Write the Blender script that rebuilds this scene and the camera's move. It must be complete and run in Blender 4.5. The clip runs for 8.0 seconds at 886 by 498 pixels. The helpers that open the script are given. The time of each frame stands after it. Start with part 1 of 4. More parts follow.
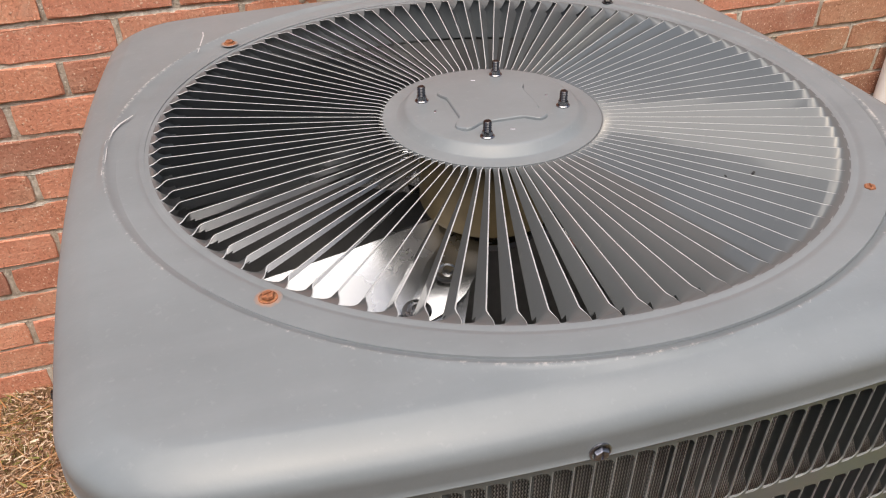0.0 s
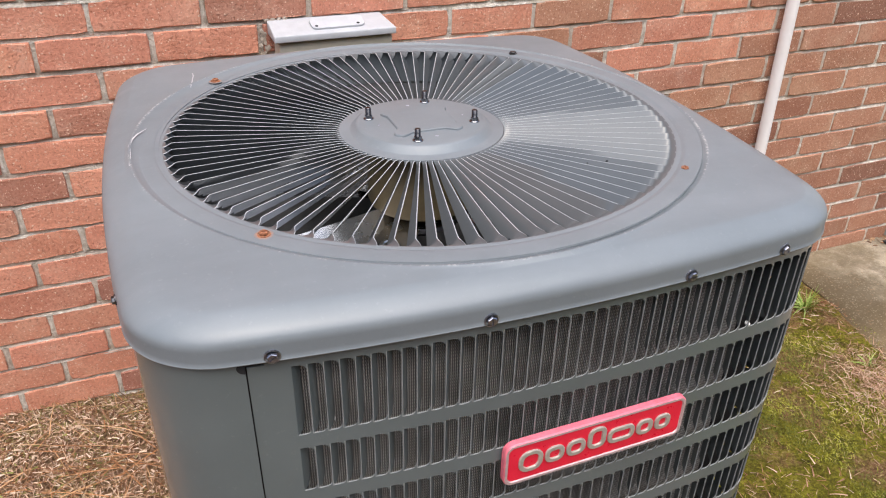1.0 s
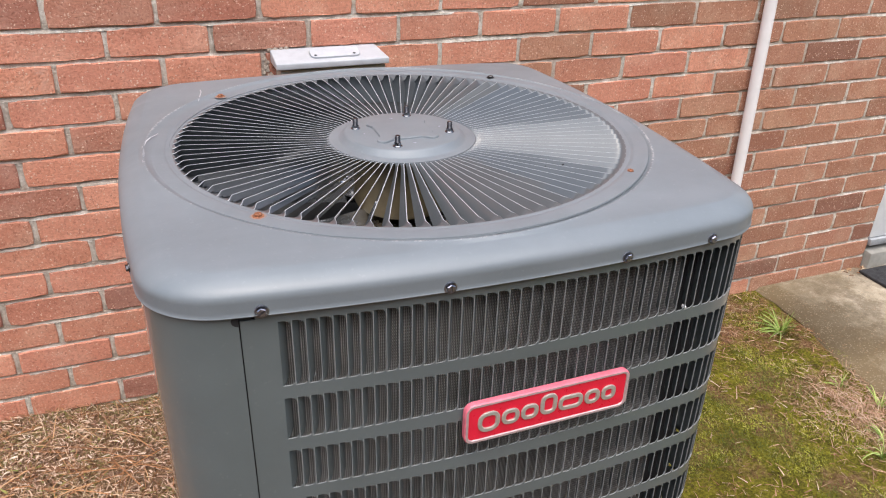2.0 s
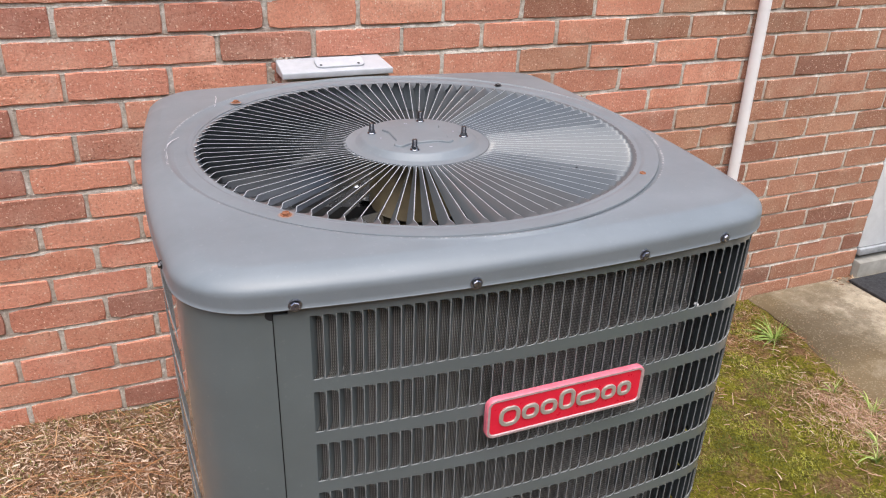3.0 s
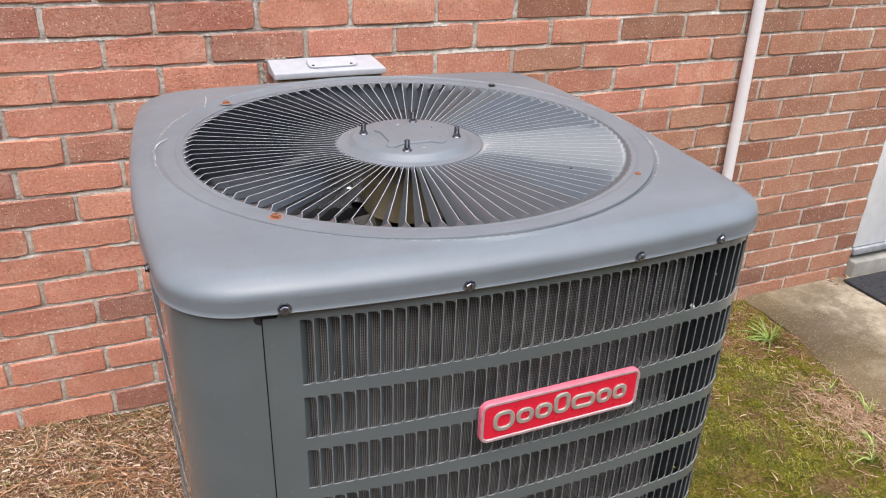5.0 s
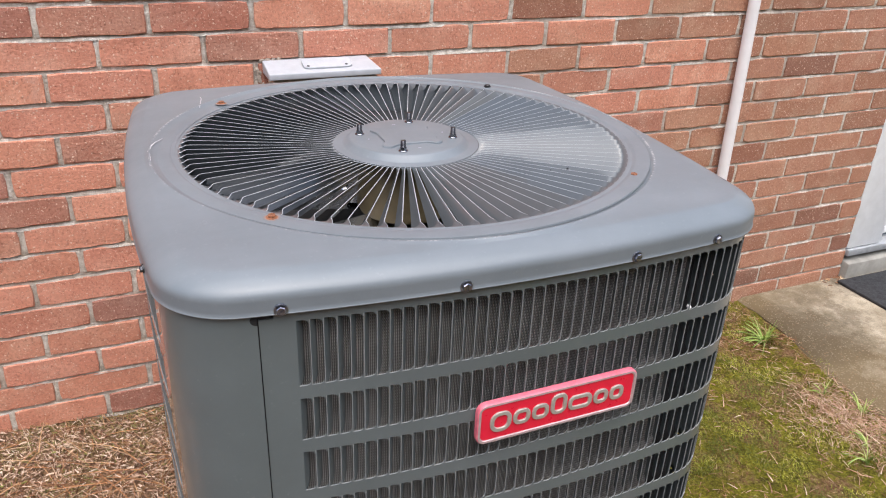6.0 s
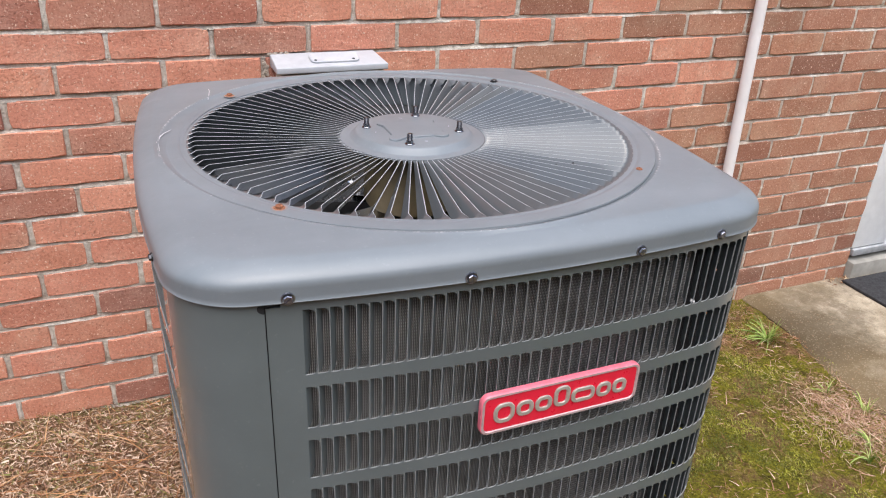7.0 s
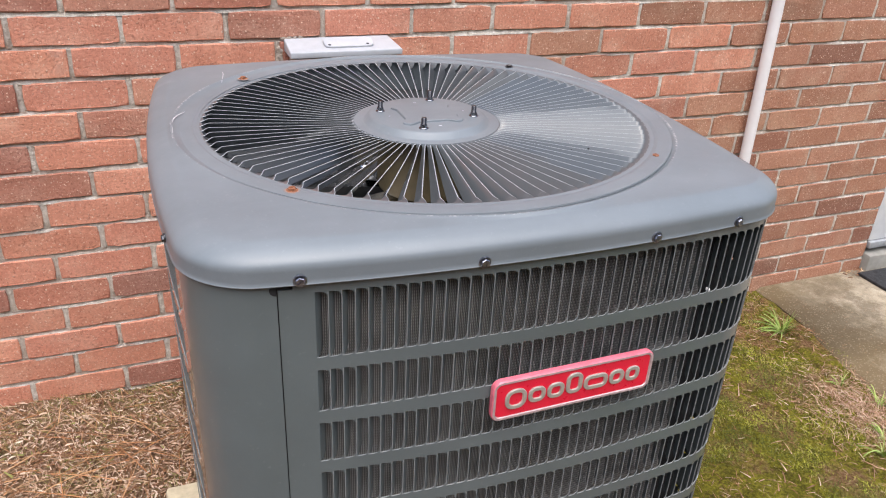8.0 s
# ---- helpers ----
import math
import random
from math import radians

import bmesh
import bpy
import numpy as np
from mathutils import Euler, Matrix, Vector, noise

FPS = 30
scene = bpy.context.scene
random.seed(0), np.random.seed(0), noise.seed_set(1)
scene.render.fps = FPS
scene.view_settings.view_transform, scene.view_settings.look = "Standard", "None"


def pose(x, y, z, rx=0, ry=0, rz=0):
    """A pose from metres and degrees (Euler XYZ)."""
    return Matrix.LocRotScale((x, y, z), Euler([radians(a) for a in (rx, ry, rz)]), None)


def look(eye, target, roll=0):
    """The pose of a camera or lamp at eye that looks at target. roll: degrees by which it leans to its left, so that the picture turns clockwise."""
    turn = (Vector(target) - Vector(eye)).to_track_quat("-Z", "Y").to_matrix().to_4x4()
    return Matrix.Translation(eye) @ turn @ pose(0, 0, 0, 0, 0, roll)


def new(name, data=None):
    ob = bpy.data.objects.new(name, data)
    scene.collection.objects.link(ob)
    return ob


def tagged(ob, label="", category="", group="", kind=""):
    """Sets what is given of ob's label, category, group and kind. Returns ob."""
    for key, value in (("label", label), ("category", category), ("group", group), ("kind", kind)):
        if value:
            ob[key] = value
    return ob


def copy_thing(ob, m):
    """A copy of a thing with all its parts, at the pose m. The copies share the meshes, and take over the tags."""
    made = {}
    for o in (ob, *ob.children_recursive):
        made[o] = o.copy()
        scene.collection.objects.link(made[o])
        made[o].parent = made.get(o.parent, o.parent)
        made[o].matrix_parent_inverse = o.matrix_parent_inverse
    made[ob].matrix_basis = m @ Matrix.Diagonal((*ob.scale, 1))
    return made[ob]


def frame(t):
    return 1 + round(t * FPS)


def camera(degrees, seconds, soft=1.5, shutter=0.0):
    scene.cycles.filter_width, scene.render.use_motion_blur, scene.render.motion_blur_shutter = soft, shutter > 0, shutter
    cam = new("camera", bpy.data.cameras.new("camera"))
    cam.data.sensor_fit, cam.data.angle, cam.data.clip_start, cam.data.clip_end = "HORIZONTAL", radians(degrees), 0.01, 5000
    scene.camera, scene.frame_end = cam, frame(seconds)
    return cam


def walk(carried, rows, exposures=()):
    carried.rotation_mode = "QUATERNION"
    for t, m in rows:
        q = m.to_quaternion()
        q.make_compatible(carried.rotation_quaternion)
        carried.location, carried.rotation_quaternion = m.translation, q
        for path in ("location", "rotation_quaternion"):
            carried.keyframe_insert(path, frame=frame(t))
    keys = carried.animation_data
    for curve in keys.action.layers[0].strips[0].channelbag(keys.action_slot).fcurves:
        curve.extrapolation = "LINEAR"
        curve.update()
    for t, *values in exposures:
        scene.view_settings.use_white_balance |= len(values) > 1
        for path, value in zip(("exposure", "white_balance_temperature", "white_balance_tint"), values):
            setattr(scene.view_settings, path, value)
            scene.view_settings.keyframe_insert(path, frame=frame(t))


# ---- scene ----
cam = camera(60.4, 8.0, 1.1)
PATH = [
    (0, (-0.001, -0.026, 1.189), (0.473, 1.516, 0.007), -0.7),
    (0.1, (-0.024, -0.056, 1.198), (0.479, 1.489, 0.032), -0.6),
    (0.5, (-0.073, -0.142, 1.215), (0.523, 1.423, 0.121), 0.1),
    (1, (-0.067, -0.24, 1.223), (0.577, 1.353, 0.199), 1.0),
    (1.5, (-0.064, -0.336, 1.227), (0.578, 1.292, 0.259), 1.6),
    (3, (-0.124, -0.371, 1.218), (0.573, 1.277, 0.325), 2.1),
    (3.5, (-0.121, -0.373, 1.219), (0.587, 1.272, 0.327), 2.3),
    (4, (-0.118, -0.37, 1.216), (0.589, 1.275, 0.324), 2.2),
    (4.5, (-0.117, -0.365, 1.215), (0.588, 1.28, 0.323), 2.1),
    (6, (-0.119, -0.359, 1.212), (0.605, 1.281, 0.325), 2.3),
    (6.5, (-0.12, -0.364, 1.213), (0.603, 1.276, 0.325), 2.5),
    (7, (-0.123, -0.366, 1.21), (0.589, 1.275, 0.316), 2.7),
    (7.5, (-0.123, -0.366, 1.206), (0.57, 1.276, 0.298), 2.8),
    (8, (-0.123, -0.363, 1.203), (0.557, 1.278, 0.282), 2.9),
]
LIGHTING = [(0, 0.66, 7050, 10), (0.6, 0.74, 6600, 10), (1.2, 0.79, 6300, 10), (8, 0.79, 6150, 10)]
walk(cam, [(t, look(eye, target, roll)) for t, eye, target, roll in PATH], LIGHTING)

# ---- world, sun, exposure ----
world = bpy.data.worlds.new("sky")
scene.world = world
world.use_nodes = True
wn = world.node_tree.nodes
sky = wn.new("ShaderNodeTexSky")
sky.sky_type = "NISHITA"
sky.sun_disc = False
sky.sun_elevation = radians(69)
sky.sun_rotation = radians(198)
sky.air_density, sky.dust_density, sky.ozone_density = 1.0, 4.0, 1.0
wn["Background"].inputs["Strength"].default_value = 0.15
world.node_tree.links.new(sky.outputs["Color"], wn["Background"].inputs["Color"])
sun = new("sun", bpy.data.lights.new("sun", "SUN"))
sun.data.energy, sun.data.angle, sun.data.color = 2.05, radians(70), (1.0, 0.98, 0.955)
sun.matrix_world = look((-0.46, -1.46, 4.0), (0, 0, 0))


# ---- materials ----
class Nodes:
    """Short hand for building node materials."""

    def __init__(self, name, rough=0.5, metal=0.0, spec=0.5):
        self.mat = bpy.data.materials.new(name)
        self.mat.use_nodes = True
        self.tree = self.mat.node_tree
        self.bsdf = self.tree.nodes["Principled BSDF"]
        self.bsdf.inputs["Roughness"].default_value = rough
        self.bsdf.inputs["Metallic"].default_value = metal
        self.bsdf.inputs["Specular IOR Level"].default_value = spec
        self.coord = self.add("ShaderNodeTexCoord").outputs["Object"]

    def add(self, kind):
        return self.tree.nodes.new(kind)

    def link(self, a, b):
        self.tree.links.new(a, b)

    def spread(self):
        """Object coordinates shifted by each object's own random number."""
        info = self.add("ShaderNodeObjectInfo")
        shift = self.add("ShaderNodeVectorMath")
        shift.operation = "MULTIPLY_ADD"
        self.link(info.outputs["Random"], shift.inputs[0])
        shift.inputs[1].default_value = (37.0, 11.0, 23.0)
        self.link(self.coord, shift.inputs[2])
        self.coord = shift.outputs["Vector"]
        return info.outputs["Random"]

    def scaled(self, x, y, z):
        m = self.add("ShaderNodeMapping")
        m.inputs["Scale"].default_value = (x, y, z)
        self.link(self.coord, m.inputs["Vector"])
        return m.outputs["Vector"]

    def noise(self, scale, detail=4.0, rough=0.55, vector=None):
        n = self.add("ShaderNodeTexNoise")
        n.inputs["Scale"].default_value = scale
        n.inputs["Detail"].default_value = detail
        n.inputs["Roughness"].default_value = rough
        self.link(vector or self.coord, n.inputs["Vector"])
        return n.outputs["Fac"]

    def cells(self, scale, vector=None):
        n = self.add("ShaderNodeTexVoronoi")
        n.inputs["Scale"].default_value = scale
        self.link(vector or self.coord, n.inputs["Vector"])
        return n

    def ramp(self, fac, stops):
        r = self.add("ShaderNodeValToRGB")
        while len(r.color_ramp.elements) < len(stops):
            r.color_ramp.elements.new(0.5)
        for e, (p, c) in zip(r.color_ramp.elements, stops):
            e.position = p
            e.color = (*c, 1) if len(c) == 3 else c
        self.link(fac, r.inputs["Fac"])
        return r.outputs["Color"]

    def grey(self, fac, lo, hi, a=0.0, b=1.0):
        m = self.add("ShaderNodeMapRange")
        for i, v in enumerate((lo, hi, a, b)):
            m.inputs[i + 1].default_value = v
        self.link(fac, m.inputs[0])
        return m.outputs[0]

    def mix(self, fac, a, b, blend="MIX"):
        m = self.add("ShaderNodeMix")
        m.data_type, m.blend_type = "RGBA", blend
        for key, v in (("Factor_Float", fac), ("A_Color", a), ("B_Color", b)):
            sock = next(s for s in m.inputs if s.identifier == key)
            if isinstance(v, (int, float)):
                sock.default_value = v
            elif isinstance(v, tuple):
                sock.default_value = (*v, 1)
            else:
                self.link(v, sock)
        return next(s for s in m.outputs if s.identifier == "Result_Color")

    def math(self, op, a, b):
        m = self.add("ShaderNodeMath")
        m.operation = op
        for i, v in enumerate((a, b)):
            if isinstance(v, (int, float)):
                m.inputs[i].default_value = v
            else:
                self.link(v, m.inputs[i])
        return m.outputs[0]

    def color(self, c):
        if isinstance(c, tuple):
            self.bsdf.inputs["Base Color"].default_value = (*c, 1)
        else:
            self.link(c, self.bsdf.inputs["Base Color"])

    def rough(self, r):
        self.link(r, self.bsdf.inputs["Roughness"])

    def coat(self, weight, rough):
        self.bsdf.inputs["Coat Weight"].default_value = weight
        self.bsdf.inputs["Coat Roughness"].default_value = rough

    def bump(self, height, strength, distance):
        b = self.add("ShaderNodeBump")
        b.inputs["Strength"].default_value = strength
        b.inputs["Distance"].default_value = distance
        self.link(height, b.inputs["Height"])
        self.link(b.outputs["Normal"], self.bsdf.inputs["Normal"])


def painted_metal(name, base, rough, coat=1.0, haze=0.035):
    n = Nodes(name, rough, 0.0, 0.15)
    n.coat(coat, haze)
    big = n.noise(7, 5, 0.6)
    c = n.mix(n.grey(big, 0.3, 0.7, 0, 1), tuple(v * 0.9 for v in base), tuple(v * 1.08 for v in base))
    dust = n.noise(160, 3, 0.6)
    c = n.mix(n.grey(dust, 0.64, 0.85, 0, 0.12), c, (0.45, 0.45, 0.42))
    n.color(c)
    n.rough(n.grey(n.noise(14, 6, 0.65), 0.25, 0.75, rough - 0.07, rough + 0.12))
    n.bump(n.noise(420, 2, 0.5), 0.08, 0.0006)
    return n.mat


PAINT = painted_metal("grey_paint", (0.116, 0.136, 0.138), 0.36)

# base kept darker than the ring's, partly to deepen the undersides' shade
SLAT_PAINT = painted_metal("dark_slat_paint", (0.100, 0.108, 0.113), 0.34, 0.85, 0.05)


def worn_cover():
    """Weathered paint, with pale chips along the pressed ring round the guard."""
    n = Nodes("weathered_grey_paint", 0.36, 0.0, 0.35)
    n.coat(0.36, 0.16)
    # base tone lighter than grey_paint on the casing sides
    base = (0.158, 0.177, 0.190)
    c = n.mix(n.grey(n.noise(6, 6, 0.65), 0.3, 0.7), tuple(v * 0.88 for v in base), tuple(v * 1.08 for v in base))
    c = n.mix(n.grey(n.noise(180, 3, 0.6), 0.62, 0.85, 0, 0.15), c, (0.42, 0.42, 0.41))
    flat = n.add("ShaderNodeVectorMath")
    flat.operation = "MULTIPLY"
    flat.inputs[1].default_value = (1, 1, 0)
    n.link(n.coord, flat.inputs[0])
    dist = n.add("ShaderNodeVectorMath")
    dist.operation = "LENGTH"
    n.link(flat.outputs["Vector"], dist.inputs[0])
    near = n.grey(n.math("ABSOLUTE", n.math("SUBTRACT", dist.outputs["Value"], 0.3175), 0), 0.0003, 0.0020, 1, 0)
    chips = n.grey(n.math("ADD", n.math("MULTIPLY", n.noise(240, 4, 0.7), 0.5), n.math("MULTIPLY", n.noise(9, 4, 0.6), 0.5)), 0.51, 0.60, 0, 0.6)
    # streaks of reflected sky are put into the colour as paler sweeps
    sheen_streaks = n.noise(5, 5, 0.6, n.scaled(1.4, 7.0, 1.0))
    c = n.mix(n.grey(sheen_streaks, 0.42, 0.72, 0, 0.22), c, (0.24, 0.255, 0.27))
    n.color(n.mix(n.math("MULTIPLY", near, chips), c, (0.55, 0.53, 0.50)))
    n.rough(n.grey(n.math("ADD", n.math("MULTIPLY", n.noise(14, 6, 0.65), 0.5), n.math("MULTIPLY", sheen_streaks, 0.5)), 0.3, 0.7, 0.40, 0.60))
    n.bump(n.noise(420, 2, 0.5), 0.08, 0.0006)
    return n.mat


PAINT_TOP = worn_cover()


def plain(name, base, rough, metal=0.0, vary=0.15, scale=30.0, bump=0.0):
    n = Nodes(name, rough, metal)
    f = n.noise(scale, 5, 0.6)
    n.color(n.mix(n.grey(f, 0.3, 0.7), tuple(v * (1 - vary) for v in base), tuple(min(1, v * (1 + vary)) for v in base)))
    n.rough(n.grey(n.noise(scale * 2.3, 4, 0.6), 0.3, 0.7, max(0.02, rough - 0.08), rough + 0.08))
    if bump:
        n.bump(n.noise(scale * 6, 3, 0.6), 0.4, bump)
    return n.mat


ALUMINIUM = plain("bright_aluminium", (0.56, 0.56, 0.565), 0.25, 1.0, 0.05, 8, 0.0002)
BENT = plain("bent_fin_aluminium", (0.72, 0.72, 0.70), 0.4, 0.15, 0.2, 90)
# slat edges paler than the paint: the light they catch is painted in
EDGE = plain("lit_sheared_edge", (0.36, 0.37, 0.38), 0.45, 0.0, 0.2, 200)
# paler than the panel; used on bars and the slots' lower rims
RIM_METAL = plain("pale_punched_rim", (0.27, 0.28, 0.28), 0.4, 0.2, 0.2, 200)
ZINC = plain("zinc_plated_steel", (0.30, 0.31, 0.37), 0.36, 1.0, 0.45, 500)
DARK_STEEL = plain("dark_stud_steel", (0.075, 0.075, 0.08), 0.30, 1.0, 0.3, 300)
NUT = plain("tarnished_nut", (0.24, 0.24, 0.25), 0.24, 1.0, 0.5, 700)
RUST = plain("rusted_steel", (0.27, 0.10, 0.045), 0.75, 0.0, 0.6, 380, 0.0006)
TAN = plain("dusty_motor_enamel", (0.22, 0.165, 0.085), 0.5, 0.0, 0.25, 25)
SHROUD = plain("grey_fan_shroud", (0.17, 0.17, 0.172), 0.45, 0.0, 0.2, 20)
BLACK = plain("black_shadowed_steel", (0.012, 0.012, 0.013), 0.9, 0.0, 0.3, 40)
RED = plain("red_badge_enamel", (0.74, 0.014, 0.045), 0.33, 0.0, 0.06, 60)
RIM_SILVER = plain("tarnished_badge_border", (0.50, 0.36, 0.36), 0.4, 0.2, 0.15, 140)
PINK = plain("faded_pink_badge_side", (0.72, 0.16, 0.21), 0.4, 0.0, 0.15, 140)
SILVER = plain("silver_badge_relief", (0.46, 0.42, 0.37), 0.4, 0.35, 0.12, 160)
WHITE = plain("white_outdoor_paint", (0.80, 0.81, 0.81), 0.5, 0.0, 0.06, 22, 0.0012)
PIPE_PAINT = plain("white_pipe_paint", (0.84, 0.80, 0.78), 0.45, 0.0, 0.05, 18, 0.0004)
BOX_WHITE = plain("chalky_white_box_paint", (0.44, 0.45, 0.47), 0.6, 0.0, 0.10, 30, 0.0012)
CREAM = plain("cream_box_paint", (0.42, 0.38, 0.30), 0.55, 0.0, 0.08, 30, 0.001)
CHALK = plain("chalky_scuff", (0.42, 0.41, 0.42), 0.7, 0.0, 0.3, 300)
RUBBER = plain("black_rubber_mat", (0.028, 0.028, 0.03), 0.85, 0.0, 0.5, 60, 0.003)
SILL = plain("pale_sill_concrete", (0.29, 0.275, 0.24), 0.9, 0.0, 0.2, 18, 0.003)
THRESHOLD = plain("dull_grey_threshold", (0.40, 0.41, 0.42), 0.5, 0.3, 0.2, 40)
PAD = plain("tan_cast_pad", (0.50, 0.44, 0.30), 0.9, 0.0, 0.18, 45, 0.002)


def rust_stain():
    """Orange rust bleeding into the paint round a screw; fades out with the radius."""
    n = Nodes("rust_bloom", 0.6)
    d = n.add("ShaderNodeVectorMath")
    d.operation = "LENGTH"
    n.link(n.coord, d.inputs[0])
    edge = n.math("ADD", d.outputs["Value"], n.math("MULTIPLY", n.noise(260, 4, 0.6), 0.006))
    n.color(n.mix(n.grey(edge, 0.006, 0.012), (0.42, 0.17, 0.06), (0.134, 0.153, 0.168)))
    return n.mat


STAIN = rust_stain()


def coil_material():
    """Dark aluminium fin pack: fine level ripples in upright columns."""
    n = Nodes("coil_fins", 0.5, 0.4)
    ripple = n.add("ShaderNodeTexWave")
    ripple.wave_type, ripple.bands_direction = "BANDS", "Z"
    ripple.inputs["Scale"].default_value = 88
    n.link(n.coord, ripple.inputs["Vector"])
    push = n.add("ShaderNodeCombineXYZ")
    for axis in ("X", "Y"):
        n.link(n.math("MULTIPLY", ripple.outputs["Fac"], 0.00030), push.inputs[axis])
    moved = n.add("ShaderNodeVectorMath")
    n.link(n.coord, moved.inputs[0])
    n.link(push.outputs[0], moved.inputs[1])
    w = n.add("ShaderNodeTexWave")
    w.wave_type, w.bands_direction = "BANDS", "DIAGONAL"
    w.inputs["Scale"].default_value = 235
    w.inputs["Distortion"].default_value = 0.6
    flat = n.add("ShaderNodeVectorMath")
    flat.operation = "MULTIPLY"
    flat.inputs[1].default_value = (1.5, 1.5, 0.0)
    n.link(moved.outputs["Vector"], flat.inputs[0])
    n.link(flat.outputs["Vector"], w.inputs["Vector"])
    dirt = n.noise(25, 5, 0.6)
    c = n.mix(w.outputs["Fac"], (0.07, 0.066, 0.064), (0.92, 0.90, 0.88))
    c = n.mix(n.grey(ripple.outputs["Fac"], 0.2, 0.8, 0.4, 0), c, (0.05, 0.05, 0.05))
    n.color(n.mix(n.grey(dirt, 0.4, 0.75, 0, 0.6), c, (0.07, 0.06, 0.05)))
    n.bump(w.outputs["Fac"], 0.8, 0.0015)
    return n.mat


COIL = coil_material()


def brick_material(name, joined=False, tone_scale=(1.0, 1.0, 1.0)):
    n = Nodes(name, 0.88, 0.0, 0.25)
    if joined:
        rnd = n.add("ShaderNodeNewGeometry").outputs["Random Per Island"]
    else:
        rnd = n.spread()
    tone = n.ramp(rnd, [(0.0, (0.36, 0.16, 0.115)), (0.12, (0.47, 0.205, 0.14)), (0.35, (0.56, 0.245, 0.165)),
                        (0.55, (0.52, 0.22, 0.155)), (0.75, (0.60, 0.275, 0.19)), (0.9, (0.38, 0.150, 0.105)), (1.0, (0.33, 0.155, 0.118))])
    tone = n.mix(1.0, tone, tone_scale, "MULTIPLY")
    cloud = n.noise(16, 6, 0.65)
    c = n.mix(n.grey(cloud, 0.3, 0.72, 0, 0.45), tone, n.mix(1.0, tone, (0.74, 0.66, 0.62), "MULTIPLY"))
    sand = n.mix(1.0, tone, (1.12, 1.42, 1.5), "MULTIPLY")
    c = n.mix(n.grey(n.noise(11, 4, 0.6), 0.48, 0.7, 0, 0.6), c, sand)
    grain = n.noise(260, 4, 0.75)
    c = n.mix(n.grey(grain, 0.35, 0.68, 0, 0.5), c, n.mix(1.0, c, (1.35, 1.35, 1.32), "MULTIPLY"))
    mottle = n.noise(165, 2, 0.55)
    c = n.mix(n.grey(mottle, 0.36, 0.62, 0.34, 0), c, n.mix(1.0, c, (0.58, 0.50, 0.47), "MULTIPLY"))
    warp = n.add("ShaderNodeTexNoise")
    warp.inputs["Scale"].default_value = 190
    n.link(n.coord, warp.inputs["Vector"])
    moved = n.add("ShaderNodeVectorMath")
    moved.operation = "MULTIPLY_ADD"
    n.link(warp.outputs["Color"], moved.inputs[0])
    moved.inputs[1].default_value = (0.006, 0.006, 0.006)
    n.link(n.coord, moved.inputs[2])
    # short vertical drag marks left by the cutting wire
    drag = n.noise(210, 3, 0.6, n.scaled(1.2, 1.0, 0.8))
    torn = n.grey(drag, 0.57, 0.66, 0, 1)
    c = n.mix(n.math("MULTIPLY", torn, 0.5), c, n.mix(1.0, c, (0.48, 0.40, 0.37), "MULTIPLY"))
    # cream grit, in grains of mixed size
    speck = 0
    for scale, lo in ((170, 0.70), (330, 0.74)):
        cell = n.cells(scale, moved.outputs["Vector"])
        pick = n.add("ShaderNodeSeparateColor")
        n.link(cell.outputs["Color"], pick.inputs[0])
        grit = n.math("MULTIPLY", n.grey(cell.outputs["Distance"], 0.20, 0.36, 1, 0), n.grey(pick.outputs["Red"], lo, 1.0, 0, 1))
        speck = n.math("ADD", grit, speck)
    c = n.mix(n.math("MINIMUM", n.math("MULTIPLY", speck, 1.1), 0.9), c, (0.80, 0.58, 0.44))
    smear = n.noise(9, 5, 0.7)
    c = n.mix(n.grey(smear, 0.64, 0.82, 0, 0.4), c, (0.62, 0.50, 0.42))
    n.color(c)
    rough = n.math("SUBTRACT", n.math("ADD", n.math("MULTIPLY", grain, 0.9), n.math("MULTIPLY", mottle, 0.9)), n.math("MULTIPLY", torn, 0.4))
    n.bump(n.math("ADD", rough, n.math("MULTIPLY", speck, 0.25)), 0.8, 0.0022)
    return n.mat


BRICK = brick_material("clay_brick", False, (1.20, 1.23, 1.18))
# browner clay, darkened too for the light falling off to the right
BRICK_B = brick_material("brown_dimmed_brick", False, (0.86, 0.99, 0.92))
BRICK_FAR = brick_material("clay_brick_field", True)


def mortar_material():
    n = Nodes("weathered_mortar", 0.95, 0.0, 0.2)
    f = n.noise(60, 6, 0.75)
    c = n.ramp(f, [(0.30, (0.34, 0.285, 0.225)), (0.46, (0.60, 0.53, 0.44)), (0.66, (0.86, 0.81, 0.73))])
    c = n.mix(n.grey(n.noise(320, 3, 0.7), 0.52, 0.70, 0, 0.4), c, (0.46, 0.38, 0.31))
    c = n.mix(n.grey(n.noise(4, 5, 0.6), 0.45, 0.65, 0, 0.7), c, (0.42, 0.33, 0.26))
    c = n.mix(n.grey(n.cells(260).outputs["Distance"], 0.12, 0.32, 0.3, 0), c, (0.84, 0.80, 0.73))
    lump = n.noise(70, 6, 0.75)
    # low spots of the lumps darkened in the colour like shaded crevices
    c = n.mix(n.grey(lump, 0.28, 0.40, 0.6, 0), c, (0.25, 0.20, 0.15))
    n.color(c)
    n.bump(n.math("ADD", lump, n.noise(240, 4, 0.7)), 1.0, 0.0048)
    return n.mat


MORTAR = mortar_material()


